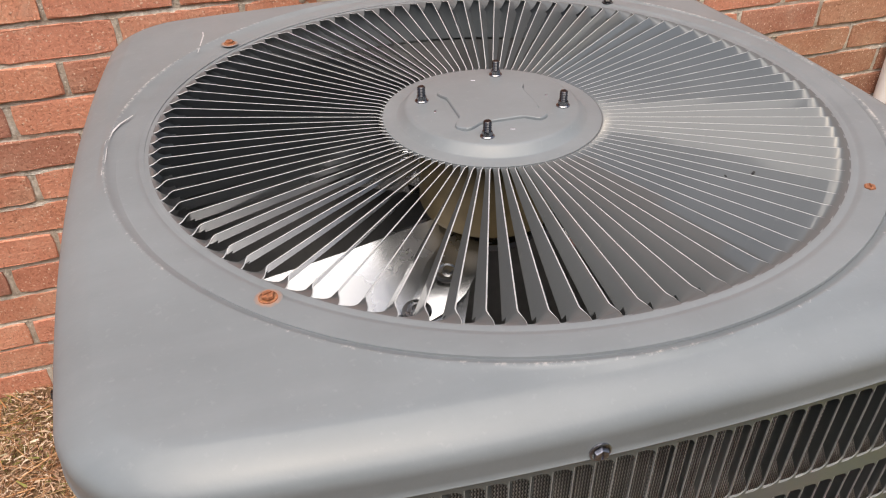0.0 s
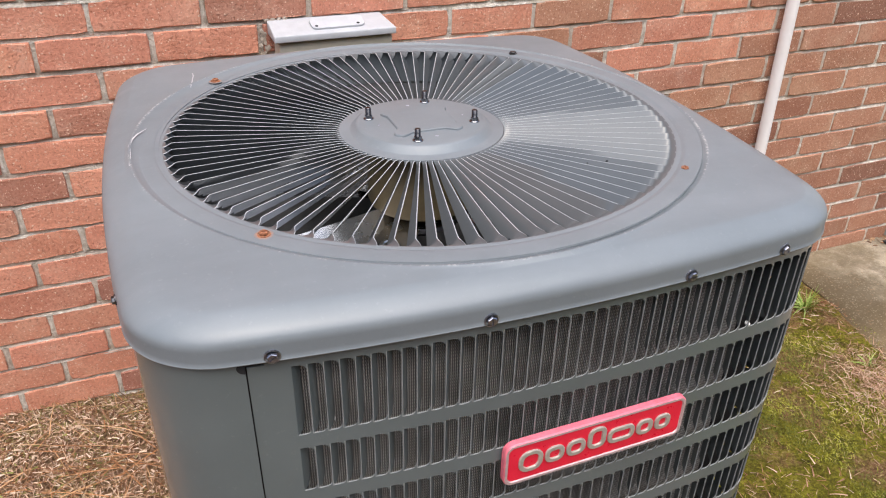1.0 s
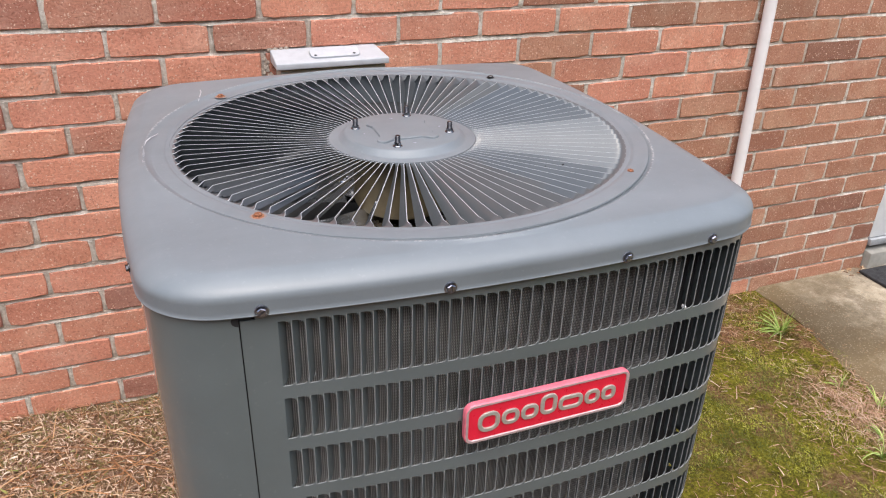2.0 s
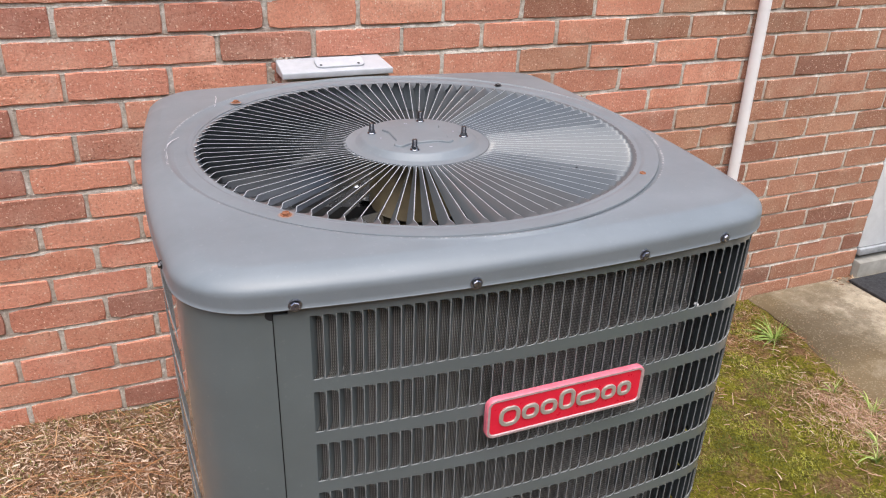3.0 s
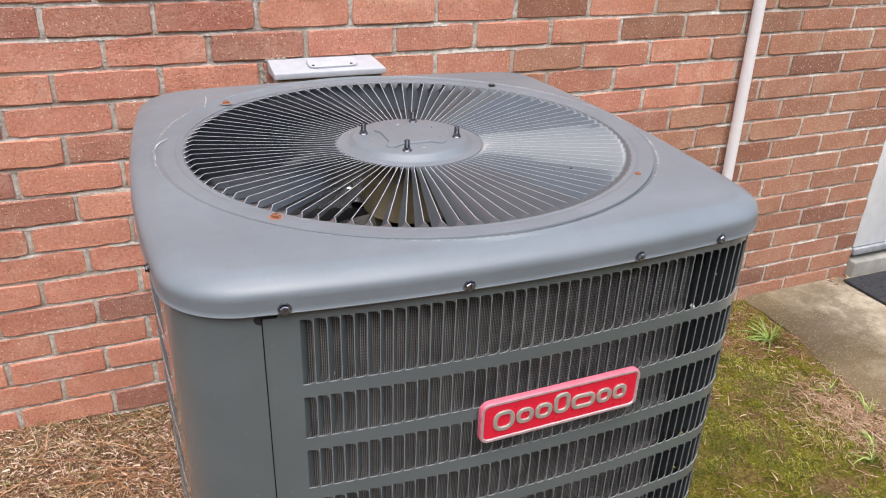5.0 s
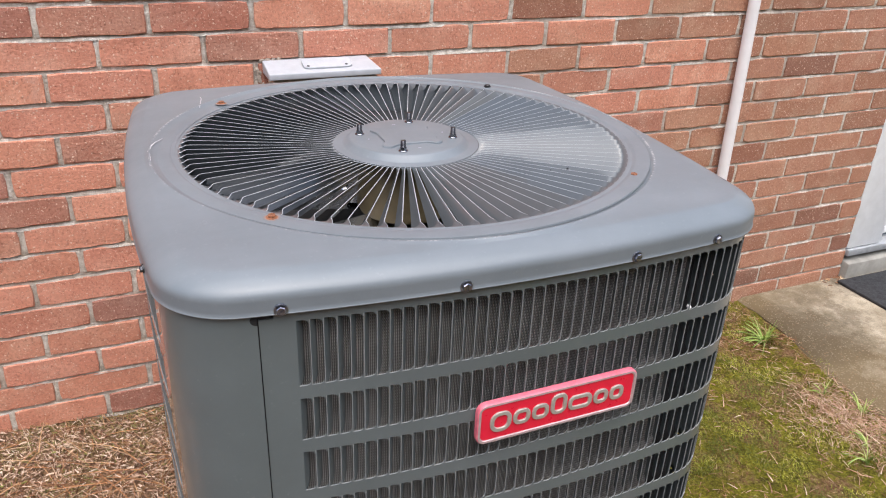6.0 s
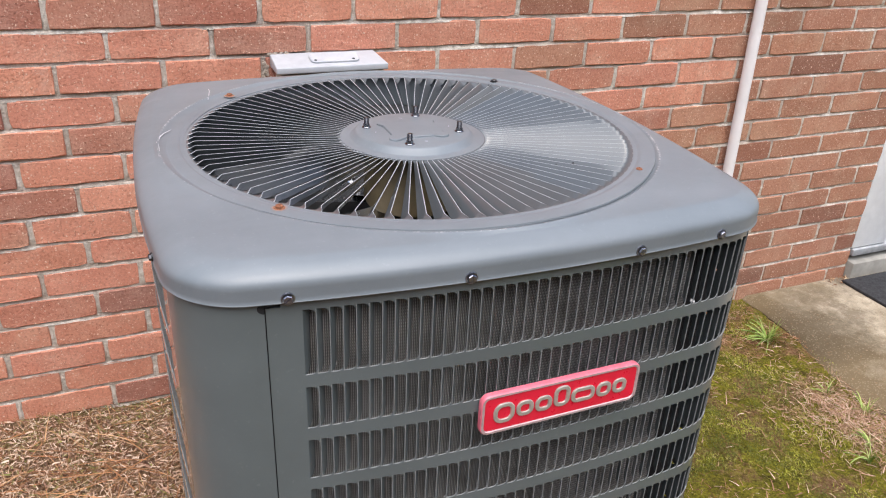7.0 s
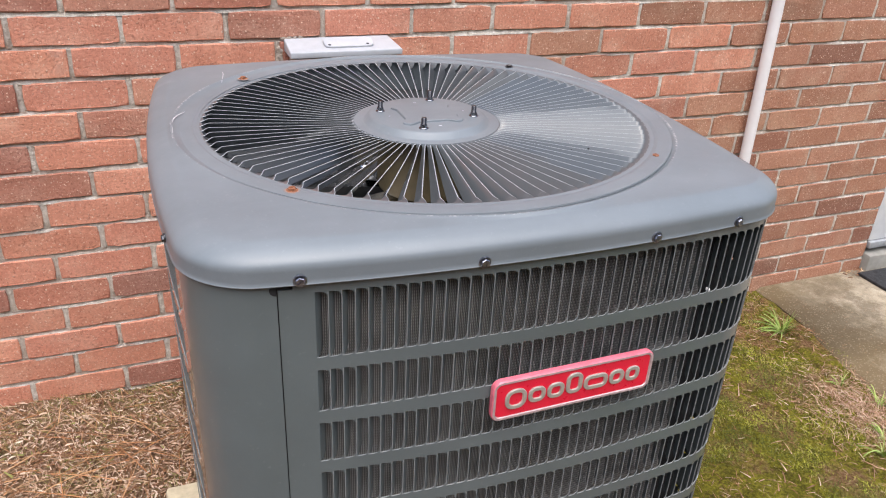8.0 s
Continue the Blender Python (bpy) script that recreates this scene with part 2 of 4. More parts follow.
def ground_material():
    """Straw mulch by the wall turning into moss and thin turf farther along, as one sheet."""
    n = Nodes("yard_ground", 0.95, 0.0, 0.15)
    fine = n.noise(140, 6, 0.75)
    mid = n.noise(22, 6, 0.7)
    straw = n.ramp(fine, [(0.3, (0.085, 0.052, 0.03)), (0.5, (0.27, 0.17, 0.095)), (0.72, (0.50, 0.36, 0.21))])
    moss = n.ramp(n.math("ADD", n.math("MULTIPLY", fine, 0.6), n.math("MULTIPLY", mid, 0.4)),
                  [(0.34, (0.05, 0.036, 0.012)), (0.48, (0.16, 0.145, 0.014)), (0.68, (0.42, 0.39, 0.04))])
    sep = n.add("ShaderNodeSeparateXYZ")
    n.link(n.coord, sep.inputs[0])
    wob = n.math("ADD", sep.outputs["X"], n.math("MULTIPLY", n.noise(2.5, 4, 0.6), 0.8))
    green = n.grey(wob, 0.9, 1.4)
    patch = n.grey(n.noise(6.5, 6, 0.7), 0.49, 0.60, 1, 0.08)
    dead = n.ramp(fine, [(0.3, (0.085, 0.034, 0.016)), (0.5, (0.25, 0.135, 0.070)), (0.72, (0.44, 0.29, 0.18))])
    n.color(n.mix(n.math("MULTIPLY", green, patch), n.mix(green, straw, dead), moss))
    n.bump(n.math("ADD", fine, mid), 1.0, 0.02)
    return n.mat


GROUND = ground_material()


def concrete_material():
    n = Nodes("old_concrete", 0.92, 0.0, 0.25)
    c = n.ramp(n.noise(6, 7, 0.7), [(0.3, (0.26, 0.225, 0.17)), (0.5, (0.42, 0.38, 0.31)), (0.72, (0.60, 0.555, 0.475))])
    c = n.mix(n.grey(n.noise(4.2, 7, 0.75), 0.45, 0.58, 0, 0.85), c, (0.17, 0.145, 0.11))
    sep = n.add("ShaderNodeSeparateXYZ")
    n.link(n.coord, sep.inputs[0])
    soil = n.grey(n.math("ADD", sep.outputs["X"], n.math("MULTIPLY", n.noise(6, 6, 0.7), 0.75)), 2.10, 2.40, 0.95, 0)
    c = n.mix(soil, c, (0.15, 0.115, 0.065))
    # old damp stain by the corner of the slab
    ex = n.math("DIVIDE", n.math("SUBTRACT", sep.outputs["X"], 1.76), 0.20)
    ey = n.math("DIVIDE", n.math("SUBTRACT", sep.outputs["Y"], 1.04), 0.17)
    ring = n.math("ADD", n.math("ADD", n.math("MULTIPLY", ex, ex), n.math("MULTIPLY", ey, ey)), n.math("MULTIPLY", n.noise(9, 6, 0.75), 1.6))
    c = n.mix(n.grey(ring, 1.0, 2.1, 0.82, 0), c, (0.085, 0.068, 0.042))
    c = n.mix(n.grey(n.noise(240, 3, 0.7), 0.5, 0.72, 0, 0.5), c, (0.16, 0.13, 0.10))
    for scale, lo, shade in ((190, 0.60, (0.44, 0.39, 0.32)), (230, 0.60, (0.11, 0.085, 0.06)), (110, 0.8, (0.30, 0.20, 0.13))):
        cell = n.cells(scale)
        pick = n.add("ShaderNodeSeparateColor")
        n.link(cell.outputs["Color"], pick.inputs[0])
        grit = n.math("MULTIPLY", n.grey(cell.outputs["Distance"], 0.28, 0.48, 0.32, 0), n.grey(pick.outputs["Red"], lo, lo + 0.15, 0, 1))
        c = n.mix(grit, c, shade)
    c = n.mix(1.0, c, (0.95, 0.89, 0.79), "MULTIPLY")
    n.color(c)
    n.bump(n.noise(180, 5, 0.75), 0.6, 0.003)
    return n.mat


CONCRETE = concrete_material()


def leaf_material(name, stops, shade=None):
    """Blades and needles, each of its own tone; shade is the colour of the older growth in patches."""
    n = Nodes(name, 0.7, 0.0, 0.3)
    r = n.add("ShaderNodeNewGeometry").outputs["Random Per Island"]
    c = n.ramp(r, stops)
    if shade:
        c = n.mix(n.grey(n.noise(8, 5, 0.65), 0.46, 0.60, 0, 0.85), c, shade)
        c = n.mix(n.grey(n.noise(21, 4, 0.6), 0.56, 0.68, 0, 0.7), c, (0.17, 0.085, 0.035))
    n.color(c)
    return n.mat


STRAW = leaf_material("dry_needles", [(0.0, (0.07, 0.032, 0.016)), (0.3, (0.20, 0.085, 0.038)), (0.6, (0.34, 0.165, 0.075)), (0.85, (0.44, 0.28, 0.15)), (1.0, (0.55, 0.43, 0.29))])
TURF = leaf_material("thin_turf", [(0.0, (0.030, 0.030, 0.006)), (0.3, (0.11, 0.115, 0.011)), (0.6, (0.33, 0.34, 0.03)), (0.88, (0.42, 0.40, 0.06)), (1.0, (0.52, 0.41, 0.22))], (0.085, 0.095, 0.010))
LITTER = leaf_material("leaf_litter", [(0.0, (0.16, 0.092, 0.060)), (0.25, (0.36, 0.21, 0.135)), (0.5, (0.53, 0.36, 0.245)), (0.75, (0.64, 0.48, 0.35)), (0.93, (0.68, 0.56, 0.44)), (0.94, (0.17, 0.17, 0.045)), (1.0, (0.26, 0.25, 0.07))])
OLIVE = leaf_material("olive_moss", [(0.0, (0.09, 0.085, 0.02)), (0.5, (0.20, 0.18, 0.05)), (1.0, (0.36, 0.30, 0.11))])
DEAD = leaf_material("bleached_dead_grass", [(0.0, (0.20, 0.105, 0.06)), (0.4, (0.38, 0.22, 0.13)), (0.75, (0.52, 0.35, 0.23)), (1.0, (0.60, 0.47, 0.34))])
NEEDLE = leaf_material("orange_pine_needles", [(0.0, (0.30, 0.13, 0.05)), (0.5, (0.48, 0.23, 0.10)), (1.0, (0.58, 0.36, 0.19))])
WEED = leaf_material("fresh_green_weed", [(0.0, (0.10, 0.15, 0.025)), (0.5, (0.23, 0.32, 0.06)), (1.0, (0.42, 0.48, 0.16))])


# ---- building helpers ----
def mesh_of(name, verts, faces, mat, smooth=True, sharp=35):
    me = bpy.data.meshes.new(name)
    me.from_pydata([tuple(v) for v in verts], [], faces)
    me.validate()
    me.update()
    if smooth:
        me.polygons.foreach_set("use_smooth", [True] * len(me.polygons))
        me.set_sharp_from_angle(angle=radians(sharp))
    me.materials.append(mat)
    return me


def from_bm(name, bm, mat, smooth=True, sharp=35):
    bmesh.ops.recalc_face_normals(bm, faces=bm.faces)
    me = bpy.data.meshes.new(name)
    bm.to_mesh(me)
    bm.free()
    if smooth:
        me.polygons.foreach_set("use_smooth", [True] * len(me.polygons))
        me.set_sharp_from_angle(angle=radians(sharp))
    me.materials.append(mat)
    return me


def part(name, me, parent, label="", m=None):
    ob = new(name, me)
    ob.parent = parent
    if m is not None:
        ob.matrix_local = m
    if label:
        tagged(ob, label)
    return ob


def box_bm(x0, x1, y0, y1, z0, z1, bevel=0.0, segs=2):
    bm = bmesh.new()
    bmesh.ops.create_cube(bm, size=1)
    bmesh.ops.scale(bm, vec=(x1 - x0, y1 - y0, z1 - z0), verts=bm.verts)
    bmesh.ops.translate(bm, vec=((x0 + x1) / 2, (y0 + y1) / 2, (z0 + z1) / 2), verts=bm.verts)
    if bevel:
        bmesh.ops.bevel(bm, geom=bm.edges[:], offset=bevel, segments=segs, affect="EDGES", profile=0.5)
    return bm


def lathe(profile, n=64, closed=False):
    """Verts and faces of a profile of (radius, z) turned round z."""
    verts, faces = [], []
    for r, z in profile:
        for i in range(n):
            a = 2 * math.pi * i / n
            verts.append((r * math.cos(a), r * math.sin(a), z))
    k = len(profile)
    for j in range(k if closed else k - 1):
        for i in range(n):
            a, b = j * n + i, j * n + (i + 1) % n
            c, d = ((j + 1) % k) * n + (i + 1) % n, ((j + 1) % k) * n + i
            faces.append((a, b, c, d))
    return verts, faces


def rounded_plate(w, h, r, prof, n=6):
    """A rounded rectangle in x and z with a front-to-back profile of (inset, depth)."""
    verts, faces = [], []
    loops = []
    for inset, y in prof:
        loop = []
        rr = max(0.0008, r - inset)
        for cx, cz, a0 in ((w / 2 - r, h / 2 - r, 0), (-w / 2 + r, h / 2 - r, 90), (-w / 2 + r, -h / 2 + r, 180), (w / 2 - r, -h / 2 + r, 270)):
            for i in range(n + 1):
                a = radians(a0 + 90 * i / n)
                loop.append((cx + rr * math.cos(a), y, cz + rr * math.sin(a)))
        loops.append(loop)
    k = len(loops[0])
    verts = [v for l in loops for v in l]
    faces = [(j * k + i, j * k + (i + 1) % k, (j + 1) * k + (i + 1) % k, (j + 1) * k + i) for j in range(len(loops) - 1) for i in range(k)]
    faces.append(tuple((len(loops) - 1) * k + i for i in range(k)))
    return verts, faces


def smoothstep(t):
    t = min(1.0, max(0.0, t))
    return t * t * (3 - 2 * t)


# ---- ground, slab, wall ----
def ground_z(x):
    return 0.003 - 0.034 * min(3.0, max(-2.0, x))


def soil_z(x, y):
    """Height of the uneven soil; it dips a little along the foot of the wall."""
    dip = 0.012 * smoothstep((y - 1.12) / 0.12) * smoothstep((0.5 - x) / 0.3)
    return ground_z(x) - dip + 0.012 * noise.noise((x * 4, y * 4, 0.3)) + 0.006 * noise.noise((x * 13, y * 13, 1.7))


def build_ground():
    xs = [-400, -60, -12, -5] + [-2 + 0.05 * i for i in range(101)] + [5, 12, 60, 400]
    ys = [-400, -60, -12, -5] + [-2 + 0.05 * i for i in range(72)] + [3, 12, 60, 400]
    verts = []
    for y in ys:
        for x in xs:
            near = 1.0 if abs(x) < 4 and -3 < y < 2.5 else 0.0
            verts.append((x, y, soil_z(x, y) if near else ground_z(x)))
    w = len(xs)
    faces = [(j * w + i, j * w + i + 1, (j + 1) * w + i + 1, (j + 1) * w + i) for j in range(len(ys) - 1) for i in range(w - 1)]
    g = new("ground", mesh_of("ground", verts, faces, GROUND))
    tagged(g, "ground of dry pine straw, moss and thin grass", "ground", kind="structure")


build_ground()


def build_slab():
    """Concrete stoop slab beside the door; its lawn edge is ragged and sunk in the soil."""
    verts, faces = [], []
    nx, ny = 30, 60
    for j in range(ny + 1):
        y = 1.296 - 2.6 * j / ny
        left = 1.705 + 0.024 * noise.noise((y * 5, 0.2, 0)) + 0.016 * noise.noise((y * 17, 3, 0)) - 0.075 * smoothstep((1.25 - y) / 0.6)
        for i in range(nx + 1):
            x = left + (4.2 - left) * (i / nx) ** 1.5
            z = -0.040 - 0.004 * (x - 1.68) + 0.002 * noise.noise((x * 6, y * 6, 5))
            z -= 0.012 * (1 - smoothstep((x - left) / 0.02))
            verts.append((x, y, z))
    w = nx + 1
    faces = [(j * w + i, (j + 1) * w + i, (j + 1) * w + i + 1, j * w + i + 1) for j in range(ny) for i in range(nx)]
    n0 = len(verts)
    for j in range(ny + 1):
        x, y, z = verts[j * w]
        verts.append((x - 0.004, y, z - 0.08))
    faces += [(j * w, n0 + j, n0 + j + 1, (j + 1) * w) for j in range(ny)]
    s = new("pavement", mesh_of("pavement", verts, faces, CONCRETE))
    tagged(s, "stained pale concrete slab with a ragged lawn edge", "pavement", kind="structure")


build_slab()

def build_sky_block():
    """Unseen block closing the yard behind the camera, added to cut low sky light."""
    n = Nodes("sky_block_green", 0.9, 0.0, 0.2)
    n.color(n.ramp(n.noise(3, 7, 0.75), [(0.3, (0.022, 0.024, 0.016)), (0.7, (0.085, 0.092, 0.055))]))
    n.bump(n.noise(6, 6, 0.7), 1.0, 0.2)
    h = new("backdrop", from_bm("backdrop", box_bm(-14, 14, -8.2, -7.0, -0.5, 5.8, 0.3), n.mat))
    tagged(h, "unseen dark green block added to cut low sky light", "hedge", kind="structure")


build_sky_block()

WALL_Y, WALL_END, COURSE, HALF = 1.30, 2.178, 0.064, 0.1016
WALL_TOP, WALL_LEFT = 2.6, -3.2


def build_wall():
    verts, faces = [], []
    nx, nz = 420, 200
    for j in range(nz + 1):
        for i in range(nx + 1):
            x = WALL_LEFT + (WALL_END - 0.003 - WALL_LEFT) * i / nx
            z = -0.25 + (WALL_TOP + 0.25) * j / nz
            y = WALL_Y + 0.0047 + 0.0014 * noise.noise((x * 24, z * 24, 0.5)) + 0.0006 * noise.noise((x * 70, z * 70, 4))
            verts.append((x, y, z))
    w = nx + 1
    faces = [(j * w + i, j * w + i + 1, (j + 1) * w + i + 1, (j + 1) * w + i) for j in range(nz) for i in range(nx)]
    a = len(verts)
    ring = [0, nx, nz * w + nx, nz * w]
    for k in ring:
        x, y, z = verts[k]
        verts.append((x, WALL_Y + 0.22, z))
    for k in range(4):
        p, q = ring[k], ring[(k + 1) % 4]
        faces.append((p, a + k, a + (k + 1) % 4, q))
    faces.append((a, a + 3, a + 2, a + 1))
    wall = new("wall_north", mesh_of("wall_north", verts, faces, MORTAR))
    return tagged(wall, "red clay brick house wall with pale weathered mortar", "wall", kind="structure")


wall = build_wall()


def build_mortar_beds():
    """Level joints: mortar struck back under each course and left nearly flush on the bricks below."""
    verts, faces = [], []
    nx = 640
    for row in range(-26, 19):
        z = 0.93 - COURSE * row - 0.5 * COURSE
        if z > WALL_TOP - 0.06 or z < -0.2:
            continue
        n0 = len(verts)
        for i in range(nx + 1):
            x = WALL_LEFT + 0.002 + (WALL_END - 0.006 - WALL_LEFT) * i / nx
            rag = 0.0016 * noise.noise((x * 45, z * 31, 2.0)) + 0.0012 * noise.noise((x * 150, z * 31, 7.0))
            out = 0.0038 - 0.0024 * smoothstep((noise.noise((x * 7, z * 17, 1.0)) + 0.05) * 3)
            for dz, dy in ((-0.0062, out - 0.001), (-0.0036 + rag, out), (-0.0008 + rag, out + 0.0020), (0.0030, 0.0048), (0.0055, 0.0062)):
                verts.append((x, WALL_Y + dy + 0.5 * rag, z + dz))
        faces += [(n0 + 5 * i + j, n0 + 5 * i + 5 + j, n0 + 5 * i + 6 + j, n0 + 5 * i + 1 + j) for i in range(nx) for j in range(4)]
    ob = part("mortar_beds", mesh_of("mortar_beds", verts, faces, MORTAR, False), wall)
    tagged(ob, kind="stuff")


build_mortar_beds()


def build_head_joints():
    """Upright joints: lumpy mortar squeezed out almost flush between the brick ends."""
    verts, faces = [], []
    for row in range(-26, 19):
        z = 0.93 - COURSE * row
        if z > WALL_TOP - 0.06 or z < -0.2:
            continue
        for k in range(-15, 13):
            x = -0.25 + HALF * 2 * k + (HALF if row % 2 else 0)
            if not WALL_LEFT + 0.02 < x < WALL_END - 0.02:
                continue
            n0 = len(verts)
            deep = 0.0016 * noise.noise((x * 5, z * 9, 3.0))
            for i in range(11):
                h = (i / 10 - 0.5) * 0.063
                for j in range(5):
                    u = (j - 2) / 2
                    lump = noise.noise((x * 9 + u * 0.7, (z + h) * 110, 5.0))
                    y = WALL_Y + 0.0018 + deep + 0.0022 * u * u - 0.0014 * lump + 0.0016 * abs(2 * i / 10 - 1) ** 4
                    verts.append((x + u * 0.0068 + 0.0008 * lump, y, z + h))
            faces += [(n0 + 5 * i + j, n0 + 5 * i + j + 1, n0 + 5 * i + 6 + j, n0 + 5 * i + 5 + j) for i in range(10) for j in range(4)]
    ob = part("head_joints", mesh_of("head_joints", verts, faces, MORTAR, True), wall)
    tagged(ob, kind="stuff")


build_head_joints()


def brick_mesh(seed, mat=BRICK, length=0.1950, height=0.0580, depth=0.05):
    """A wire-cut brick with ragged, worn arrises; front face at y = 0."""
    rnd = random.Random(seed)
    rim = [(-0.5 + 0.125 * i, -0.5) for i in range(8)] + [(0.5, -0.5), (0.5, -0.15), (0.5, 0.2)] + [(0.5 - 0.125 * i, 0.5) for i in range(8)] + [(-0.5, 0.5), (-0.5, 0.15), (-0.5, -0.2)]
    k = len(rim)
    verts = []
    for ring, y in ((0, 0.0), (1, 0.0022), (2, depth)):
        for u, v in rim:
            corner = abs(u) == 0.5 and abs(v) == 0.5
            inset = (0.0021 + rnd.uniform(-0.0010, 0.0018) + (0.0015 if corner else 0)) if ring == 0 else (rnd.uniform(-0.0012, 0.0016) + (0.0020 if corner else 0))
            x, z = u * length, v * height
            x -= math.copysign(inset, x) if abs(u) == 0.5 else 0
            z -= math.copysign(inset, z) if abs(v) == 0.5 else 0
            verts.append((x, y + (rnd.uniform(-0.0006, 0.0006) if ring == 0 else rnd.uniform(-0.0006, 0.0010) if ring == 1 else 0), z))
    faces = [tuple(range(k))] + [(j * k + i, (j + 1) * k + i, (j + 1) * k + (i + 1) % k, j * k + (i + 1) % k) for j in range(2) for i in range(k)]
    me = mesh_of("brick", verts, faces, mat, False)
    return me


BRICKS = [brick_mesh(s) for s in range(8)]
BROWN_DIM_BRICKS = [brick_mesh(s, BRICK_B) for s in range(8)]


def lay_bricks():
    rnd = random.Random(5)
    far_v, far_f = [], []
    count = 0
    for row in range(-26, 19):
        z = 0.93 - COURSE * row
        if z > WALL_TOP - 0.03 or z < -0.2:
            continue
        for k in range(-15, 13):
            x = -0.25 + HALF * (2 * k + 1) + (HALF if row % 2 else 0)
            x0, x1 = x - 0.0965, x + 0.0965
            if x0 > WALL_END - 0.03 or x1 < WALL_LEFT:
                continue
            cut = min(1.0, (WALL_END - x0) / 0.193)
            me = (BROWN_DIM_BRICKS if x > 1.15 + rnd.uniform(-0.5, 0.5) else BRICKS)[rnd.randrange(8)]
            place = pose(x0 + 0.0965 * cut + rnd.uniform(-0.0015, 0.0015), WALL_Y + rnd.uniform(-0.0018, 0.0018),
                         z + rnd.uniform(-0.0012, 0.0012), 0, rnd.uniform(-0.35, 0.35), rnd.uniform(-0.4, 0.4)) @ Matrix.Diagonal((cut, 1, 1, 1))
            if row >= -2 and x0 > -0.85 and z > -0.1 and count < 300:
                part("brick", me, wall, m=place)
                count += 1
            else:
                n0 = len(far_v)
                far_v.extend(place @ v.co for v in me.vertices)
                far_f.extend(tuple(n0 + i for i in p.vertices) for p in me.polygons)
    ob = part("brick_field", mesh_of("brick_field", far_v, far_f, BRICK_FAR, False), wall)
    tagged(ob, kind="stuff")


# ---- door, threshold and mat beside the wall's end ----
def build_door():
    d = tagged(new("door_1"), "white painted door in a white frame above a concrete sill", "door", kind="structure")
    d.location = (2.66, WALL_Y, -0.07)
    loc = Matrix.Translation((-2.66, -WALL_Y, 0.07))

    def piece(name, bm, mat):
        bm.transform(loc)
        part(name, from_bm(name, bm, mat), d)
    piece("door_frame", box_bm(2.178, 2.345, 1.301, 1.42, 0.066, 2.12, 0.004), WHITE)
    piece("door_frame", box_bm(3.092, 3.176, 1.296, 1.42, 0.066, 2.12, 0.004), WHITE)
    piece("door_frame", box_bm(2.345, 3.092, 1.302, 1.42, 2.04, 2.12, 0.004), WHITE)
    piece("door_leaf", box_bm(2.347, 3.090, 1.345, 1.39, 0.075, 2.038, 0.003), WHITE)
    piece("weather_strip", box_bm(2.352, 3.084, 1.338, 1.344, 0.078, 0.105, 0.002), WHITE)
    piece("threshold", box_bm(2.182, 3.17, 1.292, 1.42, 0.038, 0.063, 0.003), THRESHOLD)
    sill = box_bm(2.181, 3.30, 1.276, 1.46, -0.12, 0.034, 0.006)
    for v in sill.verts:
        if v.co.z > 0 and v.co.y < 1.3:
            v.co.z -= 0.018
    piece("door_sill", sill, SILL)


build_door()


def build_wall_beyond():
    """Plain wall past the door that closes the house front."""
    w = new("wall_east", from_bm("wall_east", box_bm(3.31, 6.5, WALL_Y + 0.002, WALL_Y + 0.22, -0.25, WALL_TOP), MORTAR))
    tagged(w, "plain pale wall closing the house front past the door", "wall", kind="structure")


build_wall_beyond()


def build_mat():
    bm = box_bm(2.125, 3.05, 0.80, 1.262, -0.0415, -0.030, 0.004)
    m = new("door_mat", from_bm("door_mat", bm, RUBBER))
    tagged(m, "black ribbed rubber door mat lying on the concrete", "mat")


build_mat()


# ---- white pipe on the wall ----
def build_pipe():
    p = tagged(new("drain_pipe"), "thin white painted drain pipe fixed upright to the brick wall", "pipe")
    p.location = (1.5205, 1.279, -0.06)
    v, f = lathe([(0.0, 0.0), (0.0160, 0.0), (0.0160, 2.55), (0.0, 2.55)], 20)
    lean = pose(0, 0, 0, 0, -1.6, 0)
    part("tube", mesh_of("tube", v, f, PIPE_PAINT), p, m=lean)
    for z in (1.35, 2.2):
        bm = box_bm(-0.030, 0.030, -0.0175, 0.022, z - 0.011, z + 0.011, 0.003)
        part("strap", from_bm("strap", bm, PIPE_PAINT), p, m=pose(-0.028 * z, 0, 0))


build_pipe()


# ---- white box on the wall behind the unit ----
def build_wall_box():
    b = tagged(new("disconnect_box"), "white painted metal electrical box with a sloping lid on the bricks", "box")
    b.location = (0.30, WALL_Y, 0.60)
    bm = box_bm(-0.118, 0.112, -0.060, 0.0, -0.02, 0.2045, 0.003)
    part("body", from_bm("body", bm, CREAM), b, "cream painted box body")
    bm = box_bm(-0.128, 0.117, -0.072, 0.004, 0.2085, 0.222, 0.0022, 3)
    for v in bm.verts:
        if v.co.y > -0.02 and v.co.z > 0.212:
            v.co.z += 0.014
            if v.co.x > 0:
                v.co.x -= 0.012
    part("lid", from_bm("lid", bm, BOX_WHITE), b)
    v, f = rounded_plate(0.108, 0.040, 0.012, [(0, 0.003), (0, 0.0000), (0.0010, -0.0008)])
    part("latch", mesh_of("latch", v, f, BOX_WHITE), b, m=pose(0.004, -0.038, 0.2335, -74.4, 0, 0))
    v, f = lathe([(0.0034, 0.0), (0.0034, 0.0012), (0.0, 0.0016)], 14)
    for x in (-0.040, 0.044):
        part("rivet", mesh_of("rivet", v, f, BLACK), b, "small dark rivet", pose(x, -0.050, 0.2298, 15.6, 0, 0))
    bm = box_bm(-0.102, 0.098, -0.0625, -0.0595, 0.0, 0.188, 0.0015)
    part("door", from_bm("door", bm, CREAM), b)


